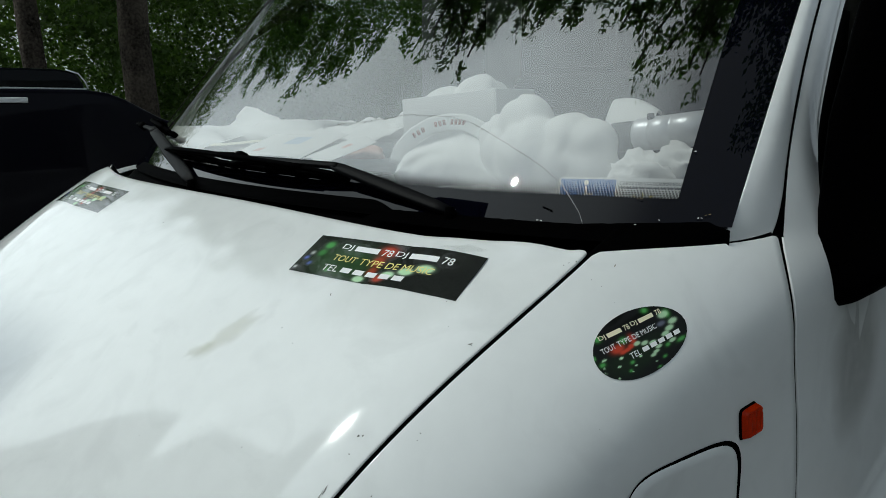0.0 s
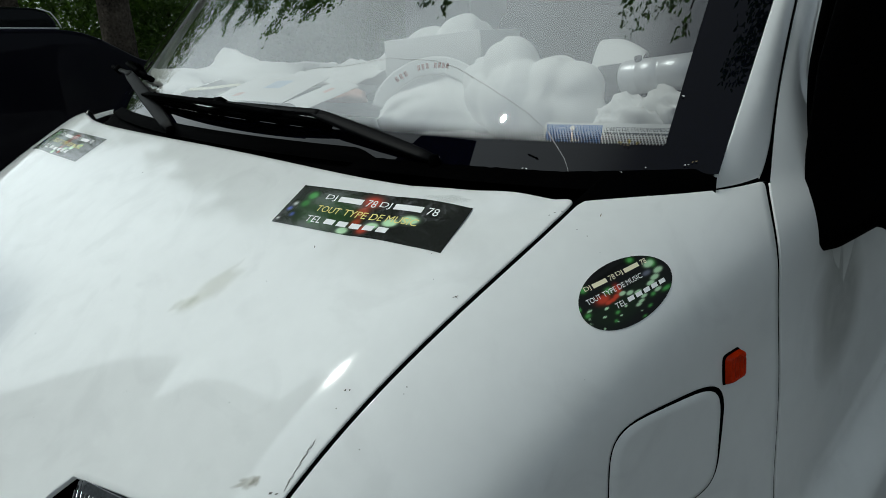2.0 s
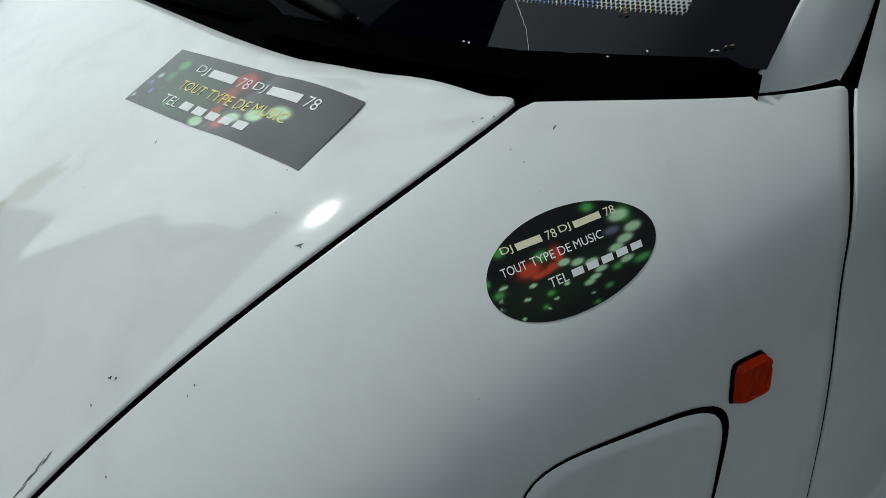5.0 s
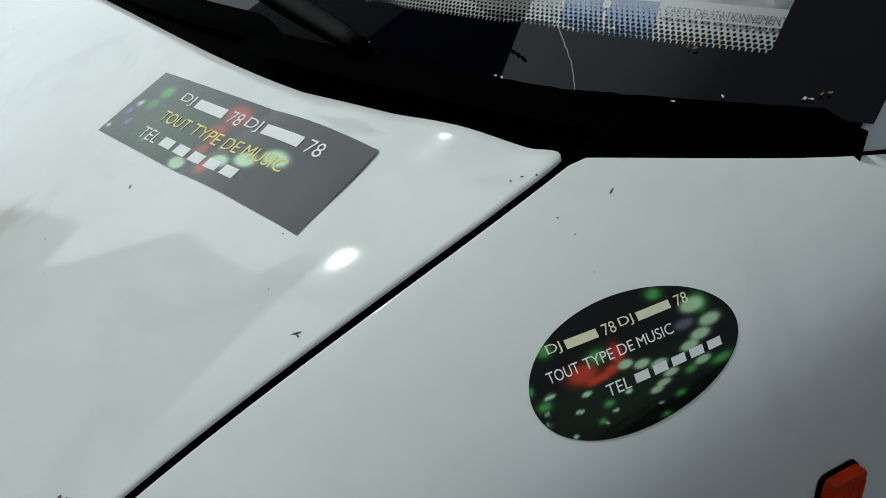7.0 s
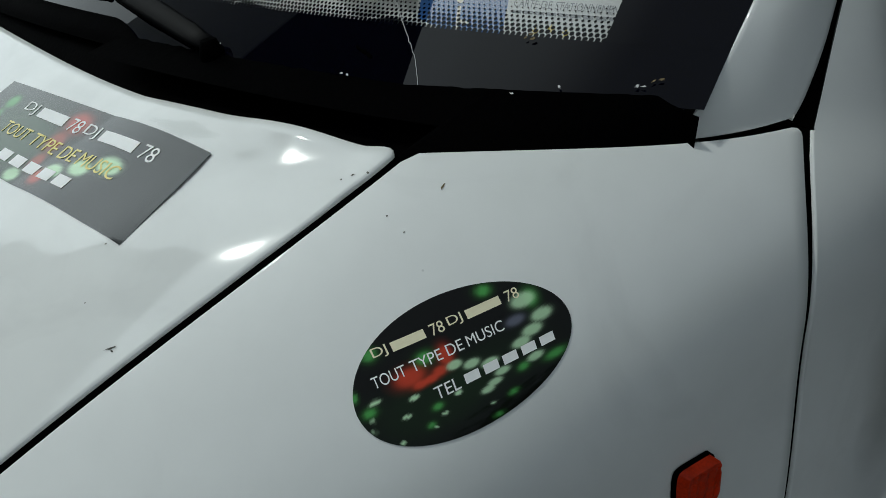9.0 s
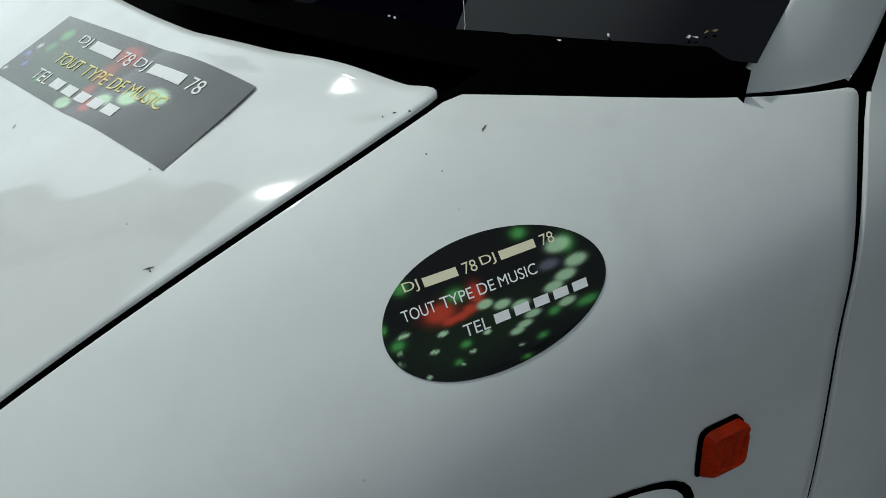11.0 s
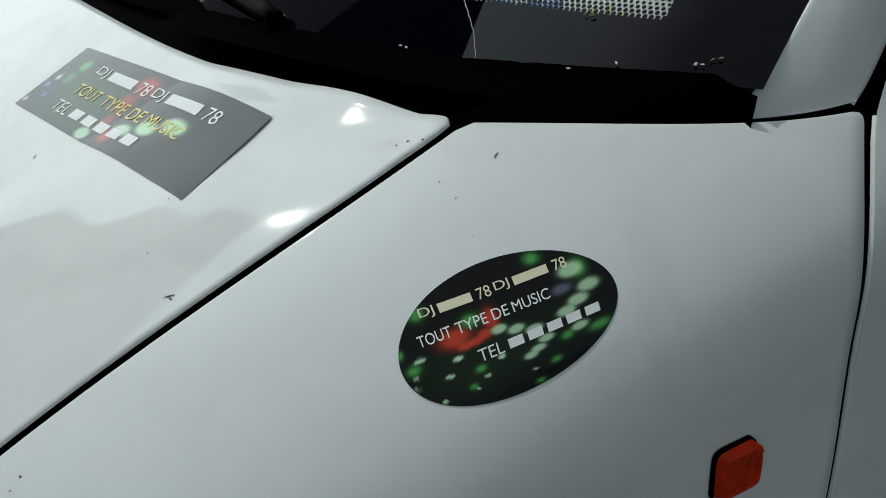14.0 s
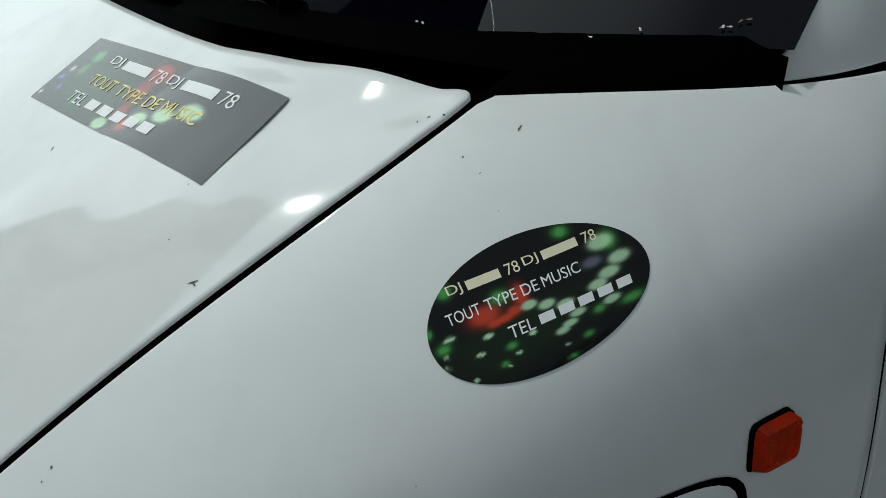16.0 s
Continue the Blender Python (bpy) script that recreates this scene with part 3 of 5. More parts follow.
# ---- black strips that put the shade into the panel gaps ----
def ribbon(name, line, material, parent):
    """A narrow band; line: pairs of edge points."""
    vs = [p for pair in line for p in pair]
    return link(name, vs, [(2 * i, 2 * i + 2, 2 * i + 3, 2 * i + 1) for i in range(len(line) - 1)], material, parent)


def lowered(x, y, d, side=1):
    return Vector((x, y, top_z(side * x, y))) + Vector((-0.3, 0.3, -0.9)) * d


N = 60
for sg in (1, -1):
    flipx = lambda p: Vector((sg * p.x, p.y, p.z))
    pairs = []
    for i in range(N + 1):
        y = -0.374 + 0.404 * i / N
        pairs.append((flipx(lowered(cut_x(y) - GAP - 0.002, y, 0.0025, sg)), flipx(lowered(cut_x(y) + GAP + 0.002, y, 0.0025, sg))))
    ribbon("bonnet_gap_strip", pairs, M_RUBBER, van)
    pairs = []
    for i in range(N + 1):
        z = 0.665 + 0.502 * i / N
        a, b = door_gap(z) - GAP - 0.002, door_gap(z) + GAP + 0.002
        pairs.append((flipx(Vector((side_x(a, z) - 0.0025, a, z))), flipx(Vector((side_x(b, z) - 0.0025, b, z)))))
    ribbon("door_gap_strip", pairs, M_RUBBER, van)
    pairs = []
    for i in range(N + 1):
        v = i / N
        pairs.append((flipx(pillar_point(0.94, v) + Vector((-0.004, 0.001, 0))), flipx(frame_point(0.06, v) + Vector((-0.004, 0.001, 0)))))
    ribbon("door_gap_strip", pairs, M_RUBBER, van)
    pairs = []
    for i in range(N + 1):
        y = 0.160 + 0.056 * i / N
        x = wing_edge(y)
        pairs.append((flipx(Vector((x - 0.007, y + 0.006, top_z(x, y) - 0.001))), flipx(Vector((x + 0.002, y - 0.0015, top_z(x + 0.002, y - 0.0015) - 0.004)))))
    ribbon("pillar_gap_strip", pairs, M_RUBBER, van)


# ---- chips, smears and scratches ----
def blot(name, place, a0, b0, ra, rb, material, parent, seed, turn=0.0, off=0.0004, jag=0.35, n=16):
    """A small irregular flat mark; place(a, b, off) sets it on the panel."""
    if material.name == "bare_chip":
        ra, rb = ra * 0.6, rb * 0.6
    vs = [place(a0, b0, off)]
    c, s = math.cos(turn), math.sin(turn)
    for i in range(n):
        t = 2 * math.pi * i / n
        k = 1 + jag * noise.noise(Vector((math.cos(t) * 1.7 + seed * 5.1, math.sin(t) * 1.7, seed * 2.3))) * 1.6
        p, q = ra * k * math.cos(t), rb * k * math.sin(t)
        vs.append(place(a0 + p * c - q * s, b0 + p * s + q * c, off))
    faded = material in (M_SMEAR, M_SMUDGE, M_DOORPATCH, M_MUD)
    if faded:
        # an inner ring, so that the mark thins out only near its rim
        vs += [vs[0].lerp(v, 0.55) for v in vs[1:]]
        fs = [(0, 1 + n + i, 1 + n + (i + 1) % n) for i in range(n)] + [(1 + n + i, 1 + i, 1 + (i + 1) % n, 1 + n + (i + 1) % n) for i in range(n)]
        vs = [v if j == 0 else place_on(place, v, off) for j, v in enumerate(vs)]
    else:
        fs = [(0, 1 + i, 1 + (i + 1) % n) for i in range(n)]
    ob = link(name, vs, fs, material, parent)
    if faded:
        layer = ob.data.attributes.new("fade", "FLOAT", "POINT")
        for j in range(len(vs)):
            layer.data[j].value = 0.0 if 1 <= j <= n else 1.0 if j == 0 else 0.9
    return ob


def place_on(place, v, off):
    """Drops a point of a bonnet stain back onto the panel."""
    return on_top(v.x, v.y, off) if place is on_top else v


def on_top(x, y, off):
    return Vector((x, y, top_z(x, y) + off * 1.1))


blot("smear", on_top, 0.361, -0.235, 0.044, 0.020, M_SMEAR, bonnet, 1, 1.17, n=24)
blot("smear", on_top, 0.342, -0.266, 0.022, 0.009, M_SMEAR, bonnet, 2, 0.75)
blot("smudge", on_top, 0.566, -0.036, 0.032, 0.0055, M_SMUDGE, bonnet, 3, 0.24)
blot("dirt_spot", on_top, 0.607, -0.346, 0.013, 0.005, M_MUD, bonnet, 4, 0.75, jag=0.6)
blot("dirt_spot", on_top, 0.612, -0.341, 0.006, 0.003, M_MUD, bonnet, 6, 1.0, jag=0.6)
for i, (cx, cy, ra, rb, tn) in enumerate([(0.632, -0.338, 0.004, 0.0012, 0.8), (0.637, -0.335, 0.003, 0.001, 0.7), (0.630, -0.247, 0.0025, 0.0014, 0.4), (0.6335, -0.2445, 0.0016, 0.001, 1.2),
                                          (0.634, -0.262, 0.0012, 0.0008, 0), (0.660, -0.1255, 0.0048, 0.0009, 0.93), (0.6622, -0.1250, 0.002, 0.0006, 0.3), (0.448, -0.147, 0.0036, 0.0008, -0.9),
                                          (0.429, -0.204, 0.0009, 0.0009, 0), (0.603, -0.103, 0.0010, 0.0010, 0), (0.628, -0.125, 0.0009, 0.0007, 0), (0.524, -0.314, 0.0008, 0.0008, 0), (-0.047, -0.132, 0.0018, 0.0018, 0),
                                          (0.127, -0.374, 0.0018, 0.001, 0.5), (0.466, -0.214, 0.0009, 0.0006, 0), (0.685, 0.006, 0.0022, 0.0010, 0.9), (0.690, 0.012, 0.0014, 0.0009, 0.2), (0.682, 0.000, 0.0012, 0.0007, 1.4)]):
    blot("chip", on_top, cx, cy, ra, rb, M_CHIP, bonnet, 10 + i, tn, jag=0.6, n=9)
for i in range(13):
    f = i / 12
    blot("scratch", on_top, 0.6365 + 0.004 * f + 0.0008 * math.sin(i * 2.3), -0.291 - 0.037 * f, 0.0034 + 0.001 * (i % 3), 0.00055 + 0.0002 * (i % 2), M_CHIP, bonnet, 40 + i, -1.45, jag=0.5, n=8)
for i, (cx, cy, ra, rb, tn) in enumerate([(0.677, -0.209, 0.0010, 0.0009, 0), (0.6785, -0.2145, 0.0007, 0.0007, 0), (0.675, -0.268, 0.0010, 0.001, 0), (0.7245, 0.036, 0.0004, 0.0024, 0.2), (0.715, 0.006, 0.0007, 0.0008, 0), (0.727, 0.008, 0.0006, 0.0010, 0)]):
    blot("chip", on_top, cx, cy, ra, rb, M_CHIP if i != 3 else M_DIRT, wing, 70 + i, tn, jag=0.6, n=9)

# ---- front end: headlamps, grille, bumper, wheels ----
def lamp_path(t):
    """Plan line of a headlamp, from its inner end round to the wing."""
    if t < 0.6:
        x = 0.405 + (0.668 - 0.405) * t / 0.6
        return x, -0.476 + 0.245 * x * x
    k = (t - 0.6) / 0.4
    return 0.668 + (0.787 - 0.668) * math.sin(k * math.pi / 2), -0.367 + (-0.198 + 0.367) * (1 - math.cos(k * math.pi / 2)) ** 0.9


def lamp_point(u, v):
    x, y = lamp_path(u)
    e = 0.5 - abs(u - 0.5)
    r = min(e / 0.05, 1.0)
    half = 0.085 * (0.55 + 0.45 * math.sqrt(max(1 - (1 - r) ** 2, 0)))
    z = 0.895 - 0.085 - half + 2 * half * v
    out = 0.012 * math.sin(math.pi * v) + 0.055 * (1 - v)
    n = Vector((0.35 if u < 0.6 else 0.9, -0.9 if u < 0.6 else -0.4, 0)).normalized()
    return Vector((x, y, z)) + n * out


for sg in (1, -1):
    f = lamp_point if sg > 0 else mirrored(lamp_point)
    lamp = sheet("headlamp", f, 40, 12, M_LENS, van, "dark ribbed headlamp", flip=sg < 0, depth=0.02)
    for i in range(46):
        u0 = 0.03 + i * 0.0145
        pts = [f(u0, 0.05 + 0.9 * k / 6) + Vector((0, -0.0015, 0.0005)) for k in range(7)]
        part("rib", tube(pts, 0.0011, 4), M_CHROME if i % 3 else M_LENS, lamp)


def bumper_point(u, v):
    s = 2 * u - 1
    x = s * 0.86
    y = -0.56 + 0.42 * abs(s) ** 3.5
    return Vector((x, y - 0.04 * math.sin(math.pi * v), 0.25 + 0.45 * v))


sheet("bumper", bumper_point, 40, 10, M_BLACK, van, depth=0.04)
sheet("grille", lambda u, v: Vector(((2 * u - 1) * 0.41, -0.56 + 0.05 * v, 0.69 + 0.13 * v)), 10, 6, M_BLACK, van)


def wheel_at(x, y):
    bm = bmesh.new()
    prof = [(0.17, -0.09), (0.19, -0.10), (0.28, -0.10), (0.31, -0.08), (0.315, 0), (0.31, 0.08), (0.28, 0.10), (0.19, 0.10), (0.17, 0.09)]
    rings = []
    for k in range(32):
        a = 2 * math.pi * k / 32
        rings.append([bm.verts.new((x + w, y + r * math.cos(a), 0.315 + r * math.sin(a))) for r, w in prof])
    for k in range(32):
        r0, r1 = rings[k], rings[(k + 1) % 32]
        for i in range(len(prof) - 1):
            bm.faces.new((r0[i], r0[i + 1], r1[i + 1], r1[i]))
    wheel = part("wheel", bm, M_TYRE, van)
    rim = tube([(x - 0.07, y, 0.315), (x + 0.07, y, 0.315)], 0.175, 24)
    part("rim", rim, M_CHROME, wheel)


for wx in (0.74, -0.74):
    for wy in (ARCH_Y, 2.9):
        wheel_at(wx, wy)
part("underbody", rounded_box((-0.66, -0.42, 0.30), (0.66, 4.1, 0.48), 0.03), M_RUBBER, van)


# ---- fuel flap and indicator on the wing ----
def flap_point(a, k):
    """Rounded, slightly skewed square; a: angle, k: 0 centre to 1 edge."""
    n = 4.6
    c, s = math.cos(a), math.sin(a)
    r = (abs(c) ** n + abs(s) ** n) ** (-1 / n) * k
    gy, gz = r * c, r * s
    y = 0.037 + 0.087 * gy - 0.004 * gz
    z = 0.882 + 0.070 * gz + 0.0045 * gy
    return y, z


def rim_mesh(shape, k0, k1, o0, o1, n=72):
    vs, fs = [], []
    for i in range(n):
        a = 2 * math.pi * i / n
        for k, o in ((k0, o0), (k1, o1)):
            y, z = shape(a, k)
            vs.append(Vector((side_x(y, z) + o, y, z)))
    for i in range(n):
        j = (i + 1) % n
        fs.append((2 * i, 2 * i + 1, 2 * j + 1, 2 * j))
    return vs, fs


def patch(shape, rings, n, off):
    """A domed patch on the wing; off(k): height above it."""
    vs, fs = [], []
    y, z = shape(0, 0)
    vs.append(Vector((side_x(y, z) + off(0), y, z)))
    for r in range(1, rings + 1):
        for i in range(n):
            y, z = shape(2 * math.pi * i / n, r / rings)
            vs.append(Vector((side_x(y, z) + off(r / rings), y, z)))
    for i in range(n):
        fs.append((0, 1 + i, 1 + (i + 1) % n))
    for r in range(rings - 1):
        for i in range(n):
            a, b = 1 + r * n + i, 1 + r * n + (i + 1) % n
            fs.append((a, a + n, b + n, b))
    return vs, fs


link("fuel_flap", *patch(flap_point, 14, 72, lambda k: 0.0042 - 0.004 * max(k - 0.93, 0) / 0.07), M_PAINT, wing, "square white fuel flap with rounded corners")
# the gap round it is widest above and behind
gap_shape = lambda a, k: flap_point(a, 1.0 + (k - 1.0) * (0.30 + 0.85 * max(0.0, math.cos(a - 0.9))))
link("flap_gap", *rim_mesh(gap_shape, 0.985, 1.05, 0.0009, 0.0009), M_RUBBER, wing)


def lens_shape(a, k):
    n = 7.0
    c, s = math.cos(a), math.sin(a)
    r = (abs(c) ** n + abs(s) ** n) ** (-1 / n) * k
    gy, gz = r * c, r * s
    # one upper corner is cut off
    over = gy + gz - 1.58
    if over > 0:
        gy, gz = gy - over * 0.5, gz - over * 0.5
    return 0.1318 + 0.0158 * gy - 0.0032 * gz, 0.9720 + 0.0196 * gz + 0.0035 * gy


base = link("indicator_base", *patch(lens_shape, 6, 64, lambda k: 0.003 if k < 0.95 else 0.0005), M_RUBBER, wing)
small = lambda a, k: tuple(c + (v - c) * 0.93 for v, c in zip(lens_shape(a, k), (0.1336, 0.9720)))
vs, fs = patch(small, 24, 72, lambda k: 0.0085 if k < 0.84 else 0.0085 - 0.0055 * (k - 0.84) / 0.16)
for v in vs:
    # prism ribs inside a plain border
    gy, gz = (v.y - 0.1325) / 0.0147, (v.z - 0.9720) / 0.0182
    if max(abs(gy), abs(gz)) < 0.72:
        v.x += -0.0016 + 0.0011 * abs(((gy * 2.2 + 0.3 * gz) % 1.0) - 0.5) * 2 + 0.0006 * abs(((gz * 1.7) % 1.0) - 0.5) * 2
link("indicator_lens", vs, fs, M_ORANGE, wing, "amber side indicator lens", smooth=False)


# ---- mirror ----
MIRROR_LINE = [(0.868, 1.46), (0.842, 1.30), (0.840, 1.22), (0.840, 1.15), (0.844, 1.110), (0.850, 1.092), (0.860, 1.081), (0.872, 1.078), (0.888, 1.085), (0.910, 1.104), (0.926, 1.118), (0.934, 1.118), (0.948, 1.111), (0.985, 1.112), (1.06, 1.118), (1.10, 1.135), (1.115, 1.18), (1.115, 1.40), (1.09, 1.45), (1.02, 1.475), (0.91, 1.475)]


def mirror_body():
    """A deep rounded housing; its lower edge has a notch between arm and shell."""
    n, vs, fs = len(MIRROR_LINE), [], []
    cx, cz = 0.98, 1.28
    rings = [(0.278, 0.55), (0.268, 0.80), (0.272, 0.94), (0.284, 0.99), (0.31, 1.0), (0.36, 1.0), (0.375, 0.985), (0.380, 0.93)]
    for y, k in rings:
        for x, z in MIRROR_LINE:
            vs.append((cx + (x - cx) * k, y + 0.10 * max(x - 0.98, 0), cz + (z - cz) * k))
    for r in range(len(rings) - 1):
        for i in range(n):
            j = (i + 1) % n
            fs.append((r * n + i, r * n + j, (r + 1) * n + j, (r + 1) * n + i))
    fs.append(tuple(range(n))[::-1])
    fs.append(tuple(range((len(rings) - 1) * n, len(rings) * n)))
    return vs, fs


mirror = link("door_mirror", *mirror_body(), M_BLACK, van, "large black plastic door mirror")
link("mirror_glass", [(x * 0.85 + 0.147, 0.3795 + 0.10 * max(x - 0.98, 0), 0.80 * z + 0.262) for x, z in MIRROR_LINE], [tuple(range(len(MIRROR_LINE)))], M_DARKGLASS, mirror)
# darker patch on the door below the mirror, fading at its rim
blot("door_patch", lambda a, b, off: Vector((side_x(a, b) + off + 0.0004, a, b)), 0.352, 1.005, 0.075, 0.120, M_DOORPATCH, door, 31, 0.25, n=28, jag=0.25)

# black corner plate of the side window, behind the mirror
def plate_point(u, v):
    p = frame_point(0.97, 0.01 + 0.40 * v)
    return p + Vector((-0.004, 0.16 * u * (1 - 0.75 * v), 0.0))


sheet("corner_plate", plate_point, 6, 10, M_BLACK, door, depth=0.006)

# ---- cowl and wipers ----
def cowl_point(u, v):
    x = (2 * u - 1) * 0.775
    yb = -0.0256 + 0.225 * x * x + 0.143 * x ** 6 + 0.006
    ya = min(bonnet_rear(x) - 0.008, yb - 0.03) if abs(x) < 0.69 else wing_edge_y(abs(x)) - 0.004
    y = ya + (yb - ya) * v
    z = 1.141 - 0.016 * math.sin(math.pi * min(v * 1.25, 1)) + 0.022 * v - (0.014 * (1 - v) if abs(x) > 0.68 else 0)
    return Vector((x, y, z))


def wing_edge_y(x):
    # plan place of the wing's top edge, from its x
    b, a, c = 1.1295, -1.7285, 0.6616 - x
    return (-b + math.sqrt(max(b * b - 4 * a * c, 0))) / (2 * a)


sheet("scuttle_panel", cowl_point, 60, 8, M_BLACK, van, "black plastic scuttle below the windscreen", depth=0.02)


def lip_top(s):
    """How far the scuttle's upper lip reaches over the foot of the glass."""
    k = min(max((s + 0.78) / 0.10, 0), 1) * min(max((0.52 - s) / 0.10, 0), 1)
    return -0.008 + 0.023 * k * k * (3 - 2 * k)


sheet("scuttle_lip", lambda u, v: screen_point(-0.78 + 1.30 * u, -0.012 + (lip_top(-0.78 + 1.30 * u) + 0.012) * v, -0.0022 - 0.002 * math.sin(math.pi * v)), 80, 6, M_BLACK, van, depth=0.0)


def seal_top(s):
    """Upper edge of the rubber seal on the glass, highest near the corner."""
    k = min(max((s - 0.80) / 0.17, 0), 1)
    return 0.001 + 0.0115 * k - 0.012 * max((s - 0.97) / 0.03, 0)


def seal_point(u, v):
    s = 0.45 + 0.5495 * u
    a = screen_point(s, seal_top(s) + 0.0012 * noise.noise(Vector((s * 90, 0, 3))), -0.0014)
    x = a.x
    y = min(wing_edge_y(x) + 0.001, a.y) if x > 0.69 else a.y - 0.03
    b = Vector((x, y, (top_z(x, y) if x > 0.69 else 1.165) - 0.004))
    return a.lerp(b, v)


sheet("windscreen_seal", seal_point, 120, 4, M_BLACK, van, "ragged black rubber seal at the foot of the windscreen", depth=0.0, flip=True)


def on_screen(x, h, off):
    s = x / (0.797 - 0.085 * h)
    return screen_point(s, h, -off)


def wiper(pivot, bend, tip, blade0, blade1, off, arm_width):
    w = empty("windscreen_wiper", "black wiper arm and blade resting on the glass", "wiper", "wipers of the van")
    p, b, t = Vector(pivot), Vector(bend), Vector(tip)
    lift = Vector((0, -0.72, 0.66))
    part("spindle", tube([p + Vector((0, 0.0, -0.030)), p + Vector((0, -0.001, -0.004)), p + Vector((0, -0.003, 0.006))], [0.010, 0.009, 0.006], 18), M_BLACK, w)
    # pressed root with raised flanks, then the slim rod
    root = [p, p.lerp(b, 0.12), p.lerp(b, 0.5), p.lerp(b, 0.92), b]
    part("arm", bar(root, [arm_width * k for k in (0.55, 0.85, 1.0, 0.8, 0.6)], [0.006, 0.008, 0.008, 0.008, 0.007], (0, -0.6, 0.8)), M_ARM, w)
    part("rod", bar([b.lerp(p, 0.04), b, b.lerp(t, 0.3), b.lerp(t, 0.7), t], [arm_width * 0.6, arm_width * 0.55, 0.010, 0.009, 0.008], [0.008, 0.008, 0.007, 0.006, 0.006], (0, -0.6, 0.8)), M_ARM, w)
    n = 24
    line = [on_screen(blade0[0] + (blade1[0] - blade0[0]) * i / n, blade0[1] + (blade1[1] - blade0[1]) * i / n, off) for i in range(n + 1)]
    part("rubber_strip", bar([q + lift * 0.004 for q in line], 0.004, 0.012, lift), M_RUBBER, w)
    part("rail", bar([q + lift * 0.011 for q in line], 0.007, 0.003, lift), M_BLACK, w)
    rise = lambda i: 0.014 + 0.018 * math.sin(math.pi * i / n) ** 0.7
    part("bow", bar([line[i] + lift * rise(i) for i in range(3, n - 2)], 0.008, 0.009, lift), M_BLACK, w)
    for a, c in ((0, 7), (4, 11), (13, 20), (17, 24)):
        pts = [line[i] + lift * (0.012 + 0.010 * math.sin(math.pi * (i - a) / (c - a))) for i in range(a, c + 1)]
        part("yoke", bar(pts, 0.0065, 0.006, lift), M_BLACK, w)
        for i in (a, c):
            part("claw", bar([line[i] + lift * 0.005 + Vector((-0.006, 0, 0)), line[i] + lift * 0.005 + Vector((0.006, 0, 0))], 0.010, 0.014, lift), M_BLACK, w)
    # hinge block with a slotted carrier at the end of the rod
    along_rod = (t - b).normalized()
    part("hinge_block", bar([t - along_rod * 0.030, t - along_rod * 0.012, t + along_rod * 0.008], [0.012, 0.017, 0.015], [0.012, 0.020, 0.016], lift), M_BLACK, w)
    for sgn in (1, -1):
        rail = [t + along_rod * 0.008 + lift * 0.006 * sgn, t + along_rod * 0.075 + lift * 0.005 * sgn]
        part("carrier_rail", bar(rail, 0.009, 0.0028, lift), M_BLACK, w)
    for k in range(5):
        q = t + along_rod * (0.020 + 0.013 * k)
        part("carrier_rib", bar([q - lift * 0.007, q + lift * 0.007], 0.003, 0.009, along_rod), M_BLACK, w)
    return w


wiper((0.478, 0.026, 1.178), (0.255, 0.000, 1.226), (-0.055, 0.018, 1.222), (0.27, 0.042), (-0.38, 0.052), 0.006, 0.019)
wiper((-0.145, -0.030, 1.172), (-0.50, 0.056, 1.258), (-0.66, 0.100, 1.262), (-0.42, 0.10), (-0.755, 0.115), 0.006, 0.027)


# ---- stickers ----
def text_shape(body, width, height=None):
    """Outline of a word as flat triangles, scaled to a width; origin at its lower left."""
    cu = bpy.data.curves.new("word", "FONT")
    cu.body, cu.size = body, 1.0
    tmp = bpy.data.objects.new("word", cu)
    scene.collection.objects.link(tmp)
    dg = bpy.context.evaluated_depsgraph_get()
    me = bpy.data.meshes.new_from_object(tmp.evaluated_get(dg))
    vs = [v.co.copy() for v in me.vertices]
    fs = [tuple(p.vertices) for p in me.polygons]
    bpy.data.objects.remove(tmp)
    bpy.data.meshes.remove(me)
    bpy.data.curves.remove(cu)
    x0, x1 = min(v.x for v in vs), max(v.x for v in vs)
    y0, y1 = min(v.y for v in vs), max(v.y for v in vs)
    k = width / (x1 - x0)
    ky = k if height is None else height / (y1 - y0)
    return [((v.x - x0) * k, (v.y - y0) * ky) for v in vs], fs


def lay(name, vs, fs, place, material, parent, off, label=""):
    return link(name, [place(a, b, off) for a, b in vs], fs, material, parent, label, smooth=False)


def bar_shape(w, h, n=10):
    vs = [(w * i / n, h * j) for i in range(n + 1) for j in (0, 1)]
    return vs, [(2 * i, 2 * i + 2, 2 * i + 3, 2 * i + 1) for i in range(n)]


def line_of(words, place, material, parent, x, y, em, cap, off=0.0007):
    """Words (text, width in em) set one after another; a word of None becomes a plain bar."""
    for text, w in words:
        w *= em
        if text is None:
            vs, fs = bar_shape(w * 0.94, cap * 0.80)
            vs = [(a, b + cap * 0.10) for a, b in vs]
            nm = "bar"
        else:
            vs, fs = text_shape(text, w * 0.95, cap)
            nm = "lettering"
        lay(nm, [(a + x, b + y) for a, b in vs], fs, place, material, parent, off)
        x += w + 0.278 * em


LINE_A = [("DJ", 1.222), (None, 2.778), ("78", 1.112), ("DJ", 1.222), (None, 3.0), ("78", 1.112)]
LINE_B = [("TOUT", 2.722), ("TYPE", 2.612), ("DE", 1.389), ("MUSIC", 3.222)]
LINE_C = [("TEL", 1.833)] + [(None, 1.112)] * 5


